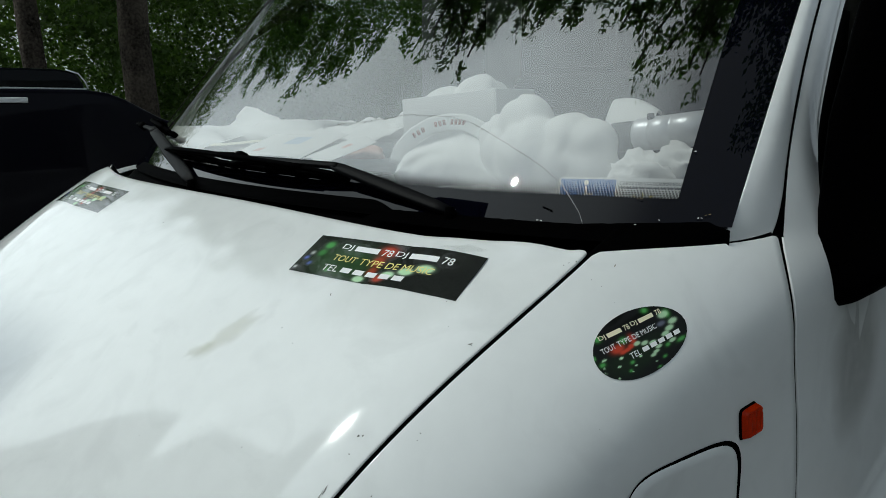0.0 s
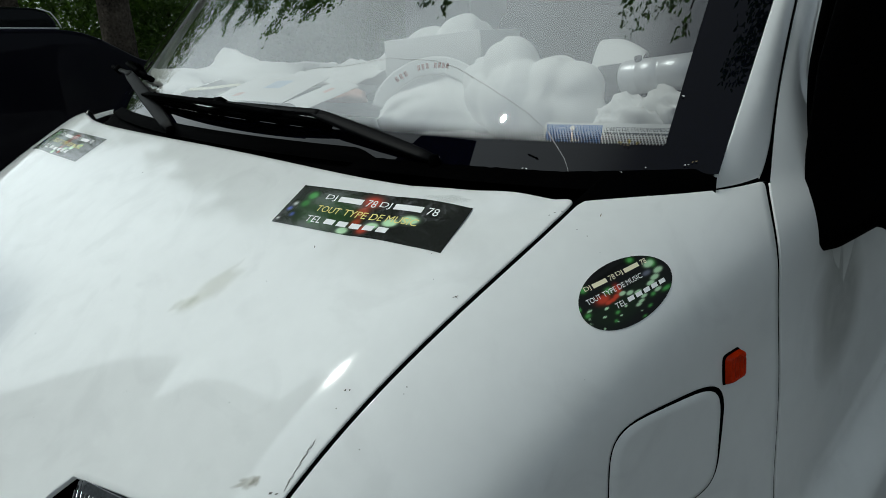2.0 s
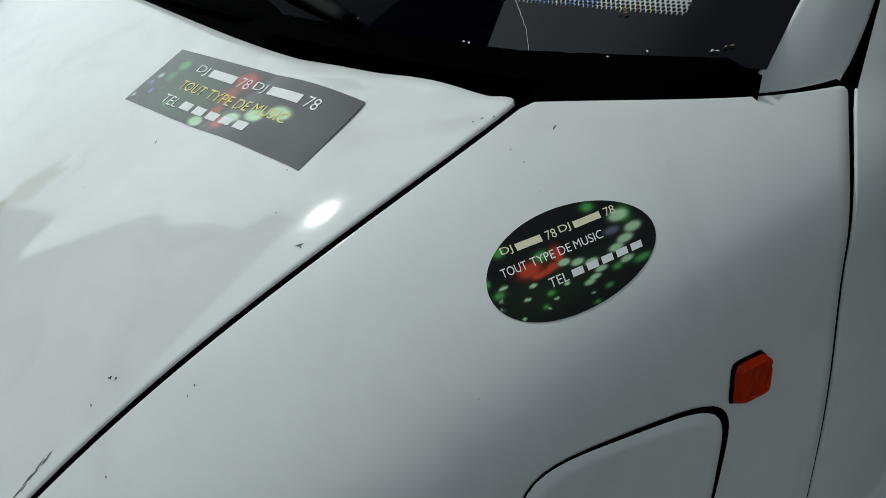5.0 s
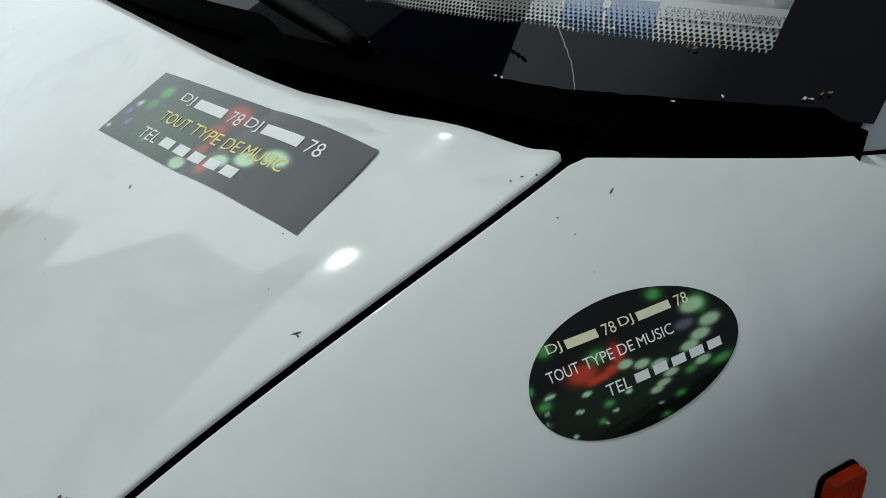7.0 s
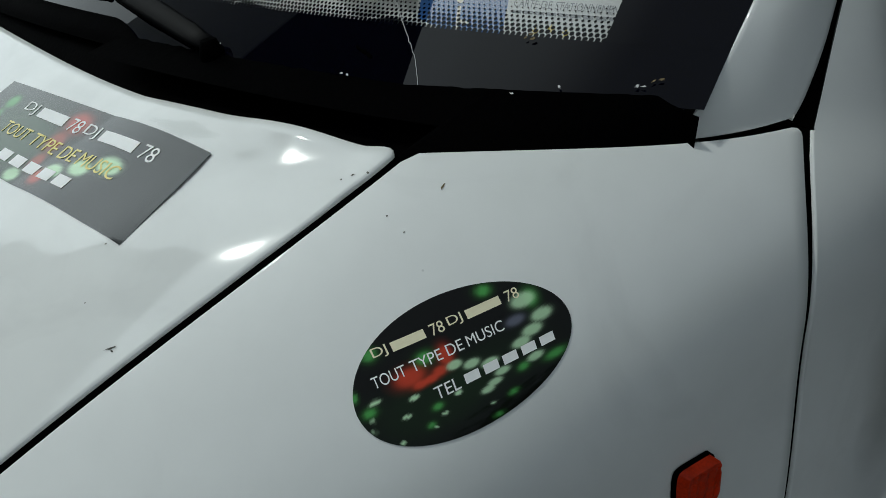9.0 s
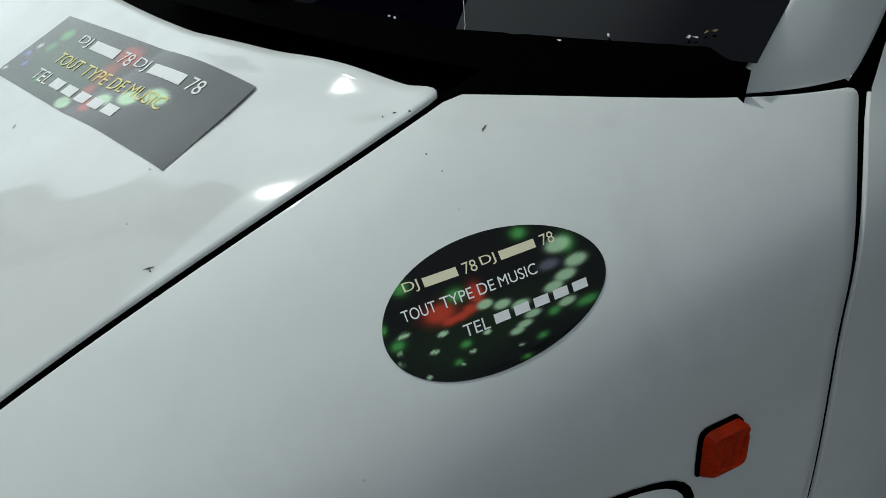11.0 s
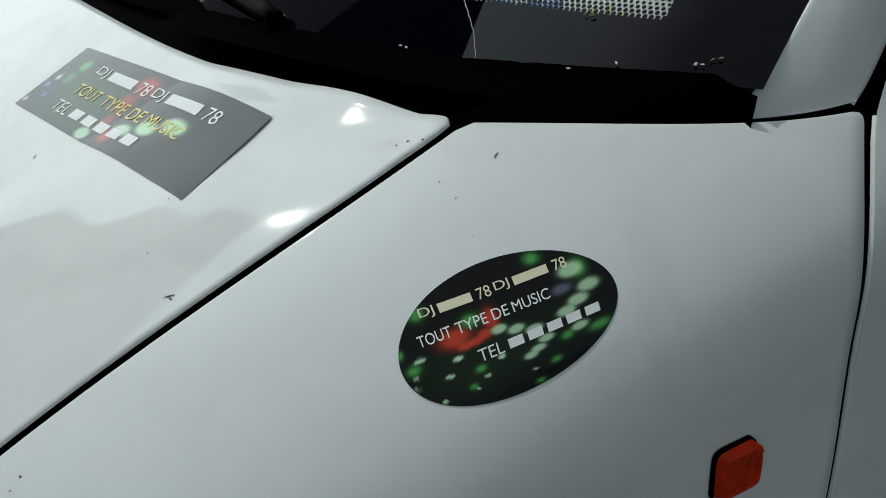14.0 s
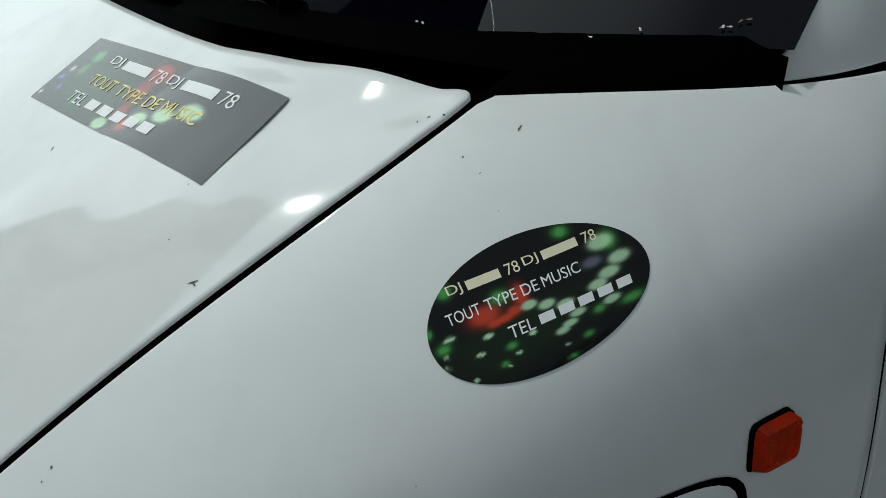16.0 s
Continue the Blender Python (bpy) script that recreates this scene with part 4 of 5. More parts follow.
def print_sheet(name, inside, nu, nv, place, colour, parent, label, off=0.0004, vinyl=M_PRINT):
    """The vinyl: a fine grid with its print in a colour layer. inside(a, b) maps the unit square to flat metres."""
    vs, fs, cols = [], [], []
    for i in range(nu + 1):
        for j in range(nv + 1):
            a, b = inside(i / nu, j / nv)
            vs.append(place(a, b, off))
            cols.append(colour(a, b))
    for i in range(nu):
        for j in range(nv):
            k = i * (nv + 1) + j
            fs.append((k, k + nv + 1, k + nv + 2, k + 1))
    ob = link(name, vs, fs, vinyl, parent, label)
    layer = ob.data.color_attributes.new("print", "FLOAT_COLOR", "POINT")
    for i, c in enumerate(cols):
        layer.data[i].color = (*c, 1)
    return ob


def blobs_colour(base, blobs):
    def colour(a, b):
        c = list(base)
        for x, y, rx, ry, kind, power in blobs:
            d = ((a - x) / rx) ** 2 + ((b - y) / ry) ** 2
            if d < 4:
                w = power * (1.25 / (1 + d ** 5) if kind == "p" else 1 / (1 + d ** 3 * 1.2))
                tint = {"g": (0.10, 0.40, 0.09), "p": (0.55, 0.80, 0.50), "r": (0.75, 0.07, 0.03), "w": (0.75, 0.78, 0.75), "b": (0.12, 0.16, 0.55), "v": (0.14, 0.15, 0.20), "d": (0.03, 0.10, 0.02), "y": (0.5, 0.45, 0.12)}[kind]
                c = [o + (t - o) * min(w, 1) for o, t in zip(c, tint)]
        return c
    return colour


def bonnet_place(origin, along_dir):
    """Flat sticker metres to a place on the bonnet: a along, b up the sticker."""
    ox, oy = origin
    n0 = Vector((0, -0.49, 1)).normalized()
    ea = Vector((along_dir[0], along_dir[1], 0)).normalized()
    slope = 0.87

    def place(a, b, off):
        x = ox + ea.x * a - ea.y * b * slope
        y = oy + ea.y * a + ea.x * b * slope
        return Vector((x, y, top_z(x, y))) + n0 * off
    return place


STICKER_W, STICKER_H = 0.2692, 0.072
RECT_BLOBS = [
    (0.030, 0.055, 0.007, 0.006, "g", 0.9), (0.028, 0.040, 0.006, 0.006, "g", 0.6), (0.013, 0.037, 0.003, 0.003, "w", 0.8),
    (0.010, 0.027, 0.003, 0.003, "b", 1.0), (0.022, 0.018, 0.003, 0.003, "b", 0.8), (0.130, 0.058, 0.013, 0.008, "r", 0.6),
    (0.125, 0.040, 0.009, 0.008, "r", 0.5), (0.128, 0.022, 0.006, 0.007, "r", 0.5), (0.155, 0.020, 0.009, 0.0055, "p", 0.9),
    (0.177, 0.029, 0.010, 0.006, "p", 0.9), (0.201, 0.038, 0.012, 0.006, "p", 0.95), (0.118, 0.006, 0.008, 0.005, "p", 0.9),
    (0.146, 0.012, 0.007, 0.006, "r", 0.6), (0.005, 0.008, 0.002, 0.002, "w", 0.9), (0.06, 0.012, 0.004, 0.003, "g", 0.9), (0.075, 0.03, 0.05, 0.03, "d", 0.5)]


def bonnet_sticker(origin, along_dir):
    place = bonnet_place(origin, along_dir)
    inside = lambda u, v: (u * STICKER_W, v * STICKER_H)
    st = print_sheet("sticker", inside, 130, 36, place, blobs_colour((0.010, 0.011, 0.010), RECT_BLOBS), bonnet, "black rectangular sticker with coloured light spots and lettering")
    em, cap = 0.0152, 0.0108
    line_of(LINE_A, place, M_WHITEINK, st, 0.053, 0.0500, em, cap)
    line_of(LINE_B, place, M_YELLOWINK, st, 0.053, 0.0300, em, cap)
    line_of(LINE_C, place, M_WHITEINK, st, 0.050, 0.0105, em, cap)
    return st


bonnet_sticker((0.346, -0.1400), (0.266, 0.0415))
bonnet_sticker((-0.582, -0.1335), (0.262, -0.0095))

# oval sticker on the wing
OC_Y, OC_Z = 0.00457, 1.0752
OVAL_A, OVAL_B = 0.0594, 0.0310


def oval_place(a, b, off):
    """Flat metres to the wing: a along, b up the sticker."""
    a, b = a / OVAL_A, b / OVAL_B
    y = OC_Y + 0.0527 * a + 0.0009 * b
    z = OC_Z + 0.0173 * a + 0.0261 * b
    x = side_x(y, z)
    e = 0.002
    n = Vector((1, -(side_x(y + e, z) - side_x(y - e, z)) / (2 * e), -(side_x(y, z + e) - side_x(y, z - e)) / (2 * e))).normalized()
    return Vector((x, y, z)) + n * off


# light spots of its print, in half axes: place and radii
RED_SPOTS = [(-0.49, 0.16, 0.125, 0.12), (-0.15, 0.24, 0.06, 0.14), (-0.24, 0.07, 0.06, 0.065), (-0.33, 0.02, 0.064, 0.052), (-0.43, 0.01, 0.064, 0.052)]
PALE_SPOTS = [(-0.11, 0.06, 0.064, 0.059), (0.03, -0.03, 0.068, 0.059), (0.18, -0.13, 0.073, 0.059), (0.26, -0.33, 0.068, 0.052), (0.17, -0.43, 0.064, 0.048), (0.09, -0.49, 0.059, 0.048),
              (0.58, -0.36, 0.073, 0.059), (0.50, -0.07, 0.082, 0.067), (0.63, 0.03, 0.091, 0.074), (0.76, 0.18, 0.095, 0.081), (0.65, 0.48, 0.105, 0.096)]
GREEN_SPOTS = [(0.76, -0.47, 0.086, 0.059), (0.45, -0.42, 0.045, 0.052), (0.72, 0.47, 0.059, 0.111), (0.37, 0.82, 0.055, 0.067), (-0.72, 0.63, 0.05, 0.067), (-0.32, 0.32, 0.064, 0.074),
               (-0.90, -0.06, 0.05, 0.056), (-0.46, -0.59, 0.03, 0.037), (0.30, -0.71, 0.036, 0.041), (0.12, -0.93, 0.032, 0.033), (-0.97, 0.2, 0.023, 0.052), (-0.36, -0.38, 0.041, 0.044)]
SMALL_SPOTS = [(-0.83, 0.04, 0.045, 0.03), (-0.90, -0.18, 0.023, 0.019), (-0.92, -0.32, 0.027, 0.019), (-0.52, -0.12, 0.041, 0.03), (-0.63, -0.32, 0.036, 0.022), (-0.32, -0.52, 0.027, 0.022),
               (-0.42, -0.65, 0.018, 0.015), (0.10, -0.72, 0.023, 0.019), (-0.16, -0.33, 0.032, 0.03), (-0.72, -0.64, 0.023, 0.015)]
OVAL_BLOBS = [(-0.35 * OVAL_A, -0.3 * OVAL_B, 0.55 * OVAL_A, 0.45 * OVAL_B, "d", 0.12), (0.3 * OVAL_A, -0.2 * OVAL_B, 0.5 * OVAL_A, 0.4 * OVAL_B, "d", 0.06)]
for spots, kind, power in ((RED_SPOTS, "r", 0.66), (GREEN_SPOTS, "d", 0.35), (GREEN_SPOTS, "g", 0.8), (PALE_SPOTS, "p", 0.62), ([(0.52, 0.26, 0.086, 0.067)], "v", 0.8), (SMALL_SPOTS, "p", 0.75)):
    grow = 1.7 if kind == "d" else 1.0
    OVAL_BLOBS += [(a * OVAL_A, b * OVAL_B, ra * OVAL_A * grow, rb * OVAL_B * grow, kind, power) for a, b, ra, rb in spots]


def oval_inside(u, v):
    a, r = 2 * math.pi * u, max(v, 1e-4)
    return OVAL_A * r * math.cos(a), OVAL_B * r * math.sin(a)


oval = print_sheet("sticker", oval_inside, 140, 44, oval_place, blobs_colour((0.003, 0.0035, 0.003), OVAL_BLOBS), wing, "black oval sticker with green and red light spots and lettering", vinyl=M_DULLPRINT)
line_of(LINE_A, oval_place, M_CREAMINK, oval, -0.0415, 0.0166, 0.00676, 0.0049, 0.0006)
line_of(LINE_B, oval_place, M_WHITEINK, oval, -0.0470, 0.0062, 0.0067, 0.0049, 0.0006)
line_of(LINE_C, oval_place, M_WHITEINK, oval, -0.0207, -0.0090, 0.0078, 0.0056, 0.0006)

# ---- cabin ----
def dash_point(u, v):
    x = (2 * u - 1) * 0.74
    y = -0.02 + 0.30 * x * x + 0.02 + 0.50 * v
    z = 1.150 + 0.035 * math.sin(math.pi * min(v * 1.1, 1)) - 0.35 * max(v - 0.9, 0) * 10 * 0.3
    return Vector((x, y, z))


sheet("dashboard", dash_point, 30, 16, M_DASH, van, "grey dashboard", depth=0.03)
for sx in (0.40, -0.40):
    seat = empty("seat", "dark cloth front seat with headrest", "seat", "front seats")
    part("cushion", rounded_box((sx - 0.26, 0.95, 0.70), (sx + 0.26, 1.45, 0.86), 0.05, 3), M_SEAT, seat)
    part("backrest", rounded_box((sx - 0.25, 1.40, 0.80), (sx + 0.25, 1.56, 1.42), 0.06, 3), M_SEAT, seat)
    part("headrest", rounded_box((sx - 0.13, 1.43, 1.44), (sx + 0.13, 1.54, 1.64), 0.04, 3), M_SEAT, seat)
    part("seat_base", rounded_box((sx - 0.2, 0.98, 0.46), (sx + 0.2, 1.45, 0.71), 0.02), M_BLACK, seat)
for sg in (1, -1):
    part("cabin_post", rounded_box((min(sg * 0.76, sg * 0.83), 1.16, 0.46), (max(sg * 0.76, sg * 0.83), 1.42, 1.84), 0.01), M_LINING, van)
part("floor_pan", rounded_box((-0.72, 0.1, 0.42), (0.72, 4.05, 0.46), 0.005), M_RUBBER, van)
part("bulkhead", rounded_box((-0.84, 1.70, 0.46), (0.84, 1.73, 1.86), 0.005), M_LINING, van)
sheet("roof_lining", lambda u, v: roof_point(u, v) * 1.0 + Vector((0, 0.05, -0.035)), 12, 12, M_LINING, van, depth=0)


def cloth(name, centre, size, seed, label, **kw):
    return tagged(part(name, lump(centre, size, seed, **kw), M_CLOTH), label, "cloth")


# white cloths, box, paper and torch on the dashboard
def lobed_heap(centre, lobes, seed, flat):
    """One soft heap with several rounded lobes (centre, radius) and shallow creases, resting at the height flat."""
    bm = bmesh.new()
    bmesh.ops.create_icosphere(bm, subdivisions=5, radius=1.0)
    c = Vector(centre)
    off = Vector((seed * 3.1, seed, seed * 2.2))
    for v in bm.verts:
        d = v.co.normalized()
        total = 0.0
        for o, rad in lobes:
            o = Vector(o) - c
            k = d.dot(o)
            disc = k * k - o.length_squared + rad * rad
            if disc > 0 and k + math.sqrt(disc) > 0:
                total += (k + math.sqrt(disc)) ** 16
        r = max(total, 1e-28) ** (1 / 16)
        r = max(r, 0.02)
        p = c + d * r
        # creases that run with the place, not with the direction, and sag downwards
        q = Vector((p.x * 15, p.y * 15, p.z * 8)) + off
        crease = max(0, 0.22 - abs(noise.noise(q))) / 0.22
        fine = max(0, 0.20 - abs(noise.noise(q * 2.1 + off))) / 0.20
        r *= 1 + 0.06 * noise.noise(q * 0.7) - 0.055 * crease ** 1.5 - 0.02 * fine
        p = c + d * r
        p.z = max(p.z, flat)
        v.co = p
    return bm


BUNDLE = [((0.452, 0.205, 1.287), 0.043), ((0.402, 0.203, 1.272), 0.032), ((0.428, 0.200, 1.245), 0.050), ((0.533, 0.208, 1.262), 0.045), ((0.566, 0.208, 1.262), 0.037),
          ((0.572, 0.204, 1.222), 0.040), ((0.480, 0.195, 1.240), 0.060), ((0.530, 0.197, 1.225), 0.050)]
tagged(part("cloth_bundle", lobed_heap((0.480, 0.205, 1.252), BUNDLE, 3, 1.185), M_CLOTH), "crumpled white cloth bundle with rounded lobes on the dashboard", "cloth")
tagged(part("crumpled_plastic", lump((0.652, 0.203, 1.212), (0.045, 0.022, 0.034), 4, rough=0.5, sub=4, freq=1.9, fold=0.7), M_CARDBOARD), "crumpled stiff white plastic by the parking card", "plastic")
tagged(part("plastic_bag", lump((0.703, 0.222, 1.226), (0.040, 0.030, 0.040), 8, rough=0.4, sub=4, freq=1.8, fold=0.5), M_CARDBOARD), "thin crumpled white bag under the torch", "bag")
PILLOW = [((0.195, 0.375, 1.310), 0.058), ((0.115, 0.368, 1.298), 0.054), ((0.050, 0.355, 1.262), 0.050), ((-0.020, 0.335, 1.236), 0.046), ((0.250, 0.360, 1.250), 0.060), ((0.140, 0.330, 1.222), 0.045), ((0.310, 0.320, 1.225), 0.042), ((0.220, 0.300, 1.218), 0.045)]
tagged(part("cloth_heap", lobed_heap((0.170, 0.350, 1.245), PILLOW, 9, 1.185), M_CLOTH), "rounded heap of white cloth under and behind a box", "cloth")
cloth("cloth_heap", (-0.36, 0.30, 1.200), (0.34, 0.13, 0.072), 6, "spread heap of white cloth along the dashboard", rough=0.6, freq=2.6, fold=0.3)
# added scrap that stands for a faint reddish blotch
cloth("red_scrap", (-0.005, 0.252, 1.222), (0.055, 0.030, 0.026), 5, "faded red scrap added for a faint reddish blotch beside a white heap", rough=0.4, freq=1.6).data.materials[0] = M_FADEDRED
# a cloth cap lying on its side: soft body, stiff printed band over it
BAND = [(0.252, 0.126, 1.222), (0.255, 0.134, 1.245), (0.266, 0.150, 1.266), (0.287, 0.168, 1.282), (0.312, 0.180, 1.288), (0.338, 0.188, 1.288), (0.363, 0.195, 1.280), (0.390, 0.200, 1.262)]


def band_at(t):
    """A point of the cap's band, t from 0 to 1."""
    k = min(t, 0.9999) * (len(BAND) - 1)
    i = int(k)
    return Vector(BAND[i]).lerp(Vector(BAND[i + 1]), k - i)


FACE = Vector((0.62, -0.75, 0.22)).normalized()


def cap_point(u, v):
    """The soft body hangs from the band, hollow right under it and bulging below."""
    top = band_at(u) - FACE * 0.006
    foot = Vector((0.262 + 0.165 * u, 0.118 + 0.065 * u, 1.190))
    p = top.lerp(foot, v)
    hollow = 0.016 * math.exp(-((v - 0.24) / 0.10) ** 2) * math.exp(-((u - 0.46) / 0.20) ** 2)
    fold = 0.006 * math.sin(9 * u + 5 * v) * smooth((v - 0.3) / 0.3)
    return p + FACE * (0.022 * math.sin(math.pi * v ** 1.4) - hollow + fold + 0.004 * noise.noise(Vector((u * 7, v * 5, 1))))


cap_body = tagged(sheet("hat", cap_point, 60, 40, M_CLOTH, None, depth=0.003, flip=True), "white cloth cap with a worn printed line on its band", "hat")
part("band", bar([band_at(k / 24) for k in range(25)], 0.027, 0.006, FACE), M_CLOTH, cap_body)
for k in range(13):
    t = 0.28 + 0.036 * k
    if k in (3, 4, 8):
        continue
    part("bar", bar([band_at(t) + FACE * 0.0036, band_at(t + 0.022) + FACE * 0.0036], 0.008, 0.0012, FACE), M_RUST, cap_body)


def drape(u, v):
    x = 0.36 + 0.35 * u
    y = 0.03 + 0.26 * x * x + 0.035 + 0.15 * v
    z = 1.186 + 0.014 * noise.noise(Vector((x * 9, y * 12, 1.0))) + 0.008 * noise.noise(Vector((x * 22, y * 22, 4.0))) + 0.014 * v + 0.018 * u
    return Vector((x, y, z))


tagged(sheet("cloth_sheet", drape, 60, 14, M_CLOTH, None, depth=0.002), "creased white cloth spread over the dashboard", "cloth")


def drape_right(u, v):
    x = -0.72 + (0.58 + 0.24 * v) * u
    y = 0.03 + 0.24 * x * x + 0.04 + 0.29 * v
    z = 1.192 + 0.03 * noise.noise(Vector((x * 5, y * 6, 8.0))) + 0.020 * noise.noise(Vector((x * 14, y * 14, 3.0))) + 0.05 * v + 0.045 * v * u
    z += 0.016 * abs(noise.noise(Vector((x * 20 + y * 16, y * 9, 2.0)))) + 0.007 * abs(noise.noise(Vector((x * 45, y * 40 - x * 20, 7.0))))
    return Vector((x, y, z))


tagged(sheet("cloth_sheet", drape_right, 90, 36, M_CLOTH, None, depth=0.002), "creased white sheets and papers spread over the dashboard", "cloth")
box = empty("white_box", "plain white cardboard box lying on cloth", "box")
part("carton", rounded_box((0.0, 0.0, 0.0), (0.228, 0.10, 0.060), 0.0015), M_CARDBOARD, box)
part("lid", rounded_box((0.2285, 0.001, 0.001), (0.231, 0.099, 0.059), 0.0005), M_CARDBOARD, box)
box.matrix_world = pose(0.112, 0.262, 1.264, 0, -4.5, 0)
can = empty("torch", "silver metal torch with a black head lying on cloth", "torch")
part("barrel", tube([(0.6100, 0.255, 1.2752), (0.6102, 0.255, 1.2752), (0.6110, 0.255, 1.2753), (0.6130, 0.255, 1.2756), (0.630, 0.2558, 1.278), (0.632, 0.256, 1.2783), (0.634, 0.256, 1.2786), (0.66, 0.258, 1.282), (0.662, 0.258, 1.282), (0.664, 0.258, 1.2825), (0.715, 0.266, 1.2895)], [0.0190, 0.0218, 0.0225, 0.0225, 0.0225, 0.0214, 0.0225, 0.0225, 0.0212, 0.0225, 0.0225], 32), M_SILVER, can)
part("head", tube([(0.570, 0.252, 1.270), (0.574, 0.252, 1.2705), (0.608, 0.255, 1.275), (0.614, 0.255, 1.276)], [0.0185, 0.0205, 0.0205, 0.0195], 28), M_DASH, can)
part("switch", tube([(0.632, 0.247, 1.298), (0.632, 0.245, 1.304)], 0.005, 10), M_DASH, can)
tagged(sheet("paper_sheet", lambda u, v: Vector((0.512 + 0.020 * (1 - v) + 0.088 * u, 0.275 + 0.075 * v - 0.02 * u, 1.230 + 0.094 * math.sin(0.25 + 1.6 * v) - 0.018 * u * v + 0.008 * math.sin(math.pi * u))), 14, 20, M_CARDBOARD, None, depth=0.001), "curled sheet of white paper on the dashboard", "paper")


# parking card behind the glass
def card_place(a, b, off):
    """a along, b up the card."""
    p0 = Vector((0.556, 0.1435, 1.171))
    ea, eb = Vector((0.990, 0.13, 0.045)).normalized(), Vector((0.02, 0.30, 0.95))
    eb = (eb - ea * eb.dot(ea)).normalized()
    return p0 + ea * a + eb * b - ea.cross(eb) * -off


card = tagged(link("parking_card", [card_place(a, b, d) for d in (0.0, -0.0006) for a, b in ((0, 0), (0.180, 0), (0.180, 0.052), (0, 0.052))], [(0, 1, 2, 3), (7, 6, 5, 4), (0, 4, 5, 1), (1, 5, 6, 2), (2, 6, 7, 3), (3, 7, 4, 0)], M_CARDBOARD, None, "", False), "blue and white disabled parking card behind the windscreen", "card")
link("blue_field", [card_place(a, b, 0.0004) for a, b in ((0.003, 0.001), (0.083, 0.001), (0.083, 0.0495), (0.003, 0.0495))], [(0, 1, 2, 3)], M_BLUE, card, "", False)


def card_stroke(pts, w):
    pts = [Vector(p) for p in pts]
    vs, fs = [], []
    for i, p in enumerate(pts):
        d = (pts[min(i + 1, len(pts) - 1)] - pts[max(i - 1, 0)]).normalized()
        n = Vector((-d.y, d.x))
        vs += [p + n * w / 2, p - n * w / 2]
    fs = [(2 * i, 2 * i + 1, 2 * i + 3, 2 * i + 2) for i in range(len(pts) - 1)]
    return [(v.x, v.y) for v in vs], fs


WHEELCHAIR = [
    ("wheel", [(0.042 + 0.0145 * math.cos(a), 0.0165 + 0.0145 * math.sin(a)) for a in [math.radians(150 + 235 * k / 20) for k in range(21)]], 0.0022),
    ("back", [(0.0415, 0.040), (0.042, 0.030), (0.0435, 0.021), (0.056, 0.020), (0.061, 0.006), (0.066, 0.008)], 0.0030),
    ("arm", [(0.0425, 0.030), (0.053, 0.029)], 0.0022)]
for nm, pts, w in WHEELCHAIR:
    lay("symbol", *card_stroke(pts, w), card_place, M_WHITEINK, card, 0.0008)
lay("symbol", [(0.0412 + 0.0034 * math.cos(k * 0.5236), 0.0450 + 0.0034 * math.sin(k * 0.5236)) for k in range(12)], [tuple(range(12))], card_place, M_WHITEINK, card, 0.0008)
x = 0.088
for word, w in (("CARTE", 0.0195), ("DE", 0.0085), ("STATIONNEMENT", 0.050)):
    vs, fs = text_shape(word, w, 0.0048)
    lay("lettering", [(a + x + 0.12 * b, b + 0.0425) for a, b in vs], fs, card_place, M_GREYINK, card, 0.0006)
    x += w + 0.0025
for k in range(9):
    vs, fs = bar_shape(0.0075, 0.0022, 1)
    lay("bar", [(a + 0.088 + 0.0092 * k, b + 0.0382) for a, b in vs], fs, card_place, M_GREYINK, card, 0.0006)
for k in range(9):
    a0 = math.radians(200 - 27 * k)
    cx, cy = 0.122 + 0.026 * math.cos(a0), 0.010 + 0.020 * math.sin(a0)
    star = [(cx + (0.0034 if i % 2 == 0 else 0.0015) * math.sin(i * math.pi / 5), cy + (0.0034 if i % 2 == 0 else 0.0015) * math.cos(i * math.pi / 5)) for i in range(10)]
    if cy > 0.003:
        lay("star", star, [tuple(range(10))], card_place, M_YEL, card, 0.0006)

# long crack across the windscreen
def crack(points):
    pts = []
    for (x0, h0), (x1, h1) in zip(points, points[1:]):
        for k in range(8):
            f = k / 8
            pts.append((x0 + (x1 - x0) * f + 0.0012 * noise.noise(Vector((x0 * 50 + k, 1, 2))), h0 + (h1 - h0) * f + 0.001 * noise.noise(Vector((k, x0 * 40, 5)))))
    part("crack", tube([on_screen(x, h, 0.0009) for x, h in pts], 0.00032, 4), M_CRACK, van)


crack([(0.649, 0.0), (0.636, 0.021), (0.619, 0.041), (0.600, 0.063), (0.560, 0.094), (0.490, 0.135), (0.432, 0.166), (0.388, 0.180), (0.303, 0.185), (0.221, 0.167), (0.15, 0.160)])


# leaf litter and specks along the foot of the windscreen
rl = random.Random(21)
LITTER = [(0.6945, 0.043, M_DIRT), (0.699, 0.0428, M_DIRT), (0.6965, 0.046, M_DIRT), (0.769, 0.0205, M_DIRT), (0.772, 0.022, M_DIRT), (0.763, 0.016, M_CRACK), (0.766, 0.0165, M_CRACK),
          (0.727, 0.0106, M_CRACK), (0.705, 0.003, M_CRACK), (0.595, 0.0012, M_CRACK), (0.600, 0.0010, M_CRACK), (0.480, 0.0092, M_CRACK), (0.450, 0.0064, M_CRACK), (0.464, 0.0041, M_CRACK), (0.731, 0.1195, M_CRACK)]
for x, h, m in LITTER:
    pl = lambda a, b, off, x=x, h=h: on_screen(x + a, h + b / 0.88, 0.0032 + off)
    blot("speck", pl, 0, 0, rl.uniform(0.0006, 0.0016), rl.uniform(0.0004, 0.0009), m, van, rl.randint(1, 99), rl.uniform(-0.6, 0.6), jag=0.7, n=9)
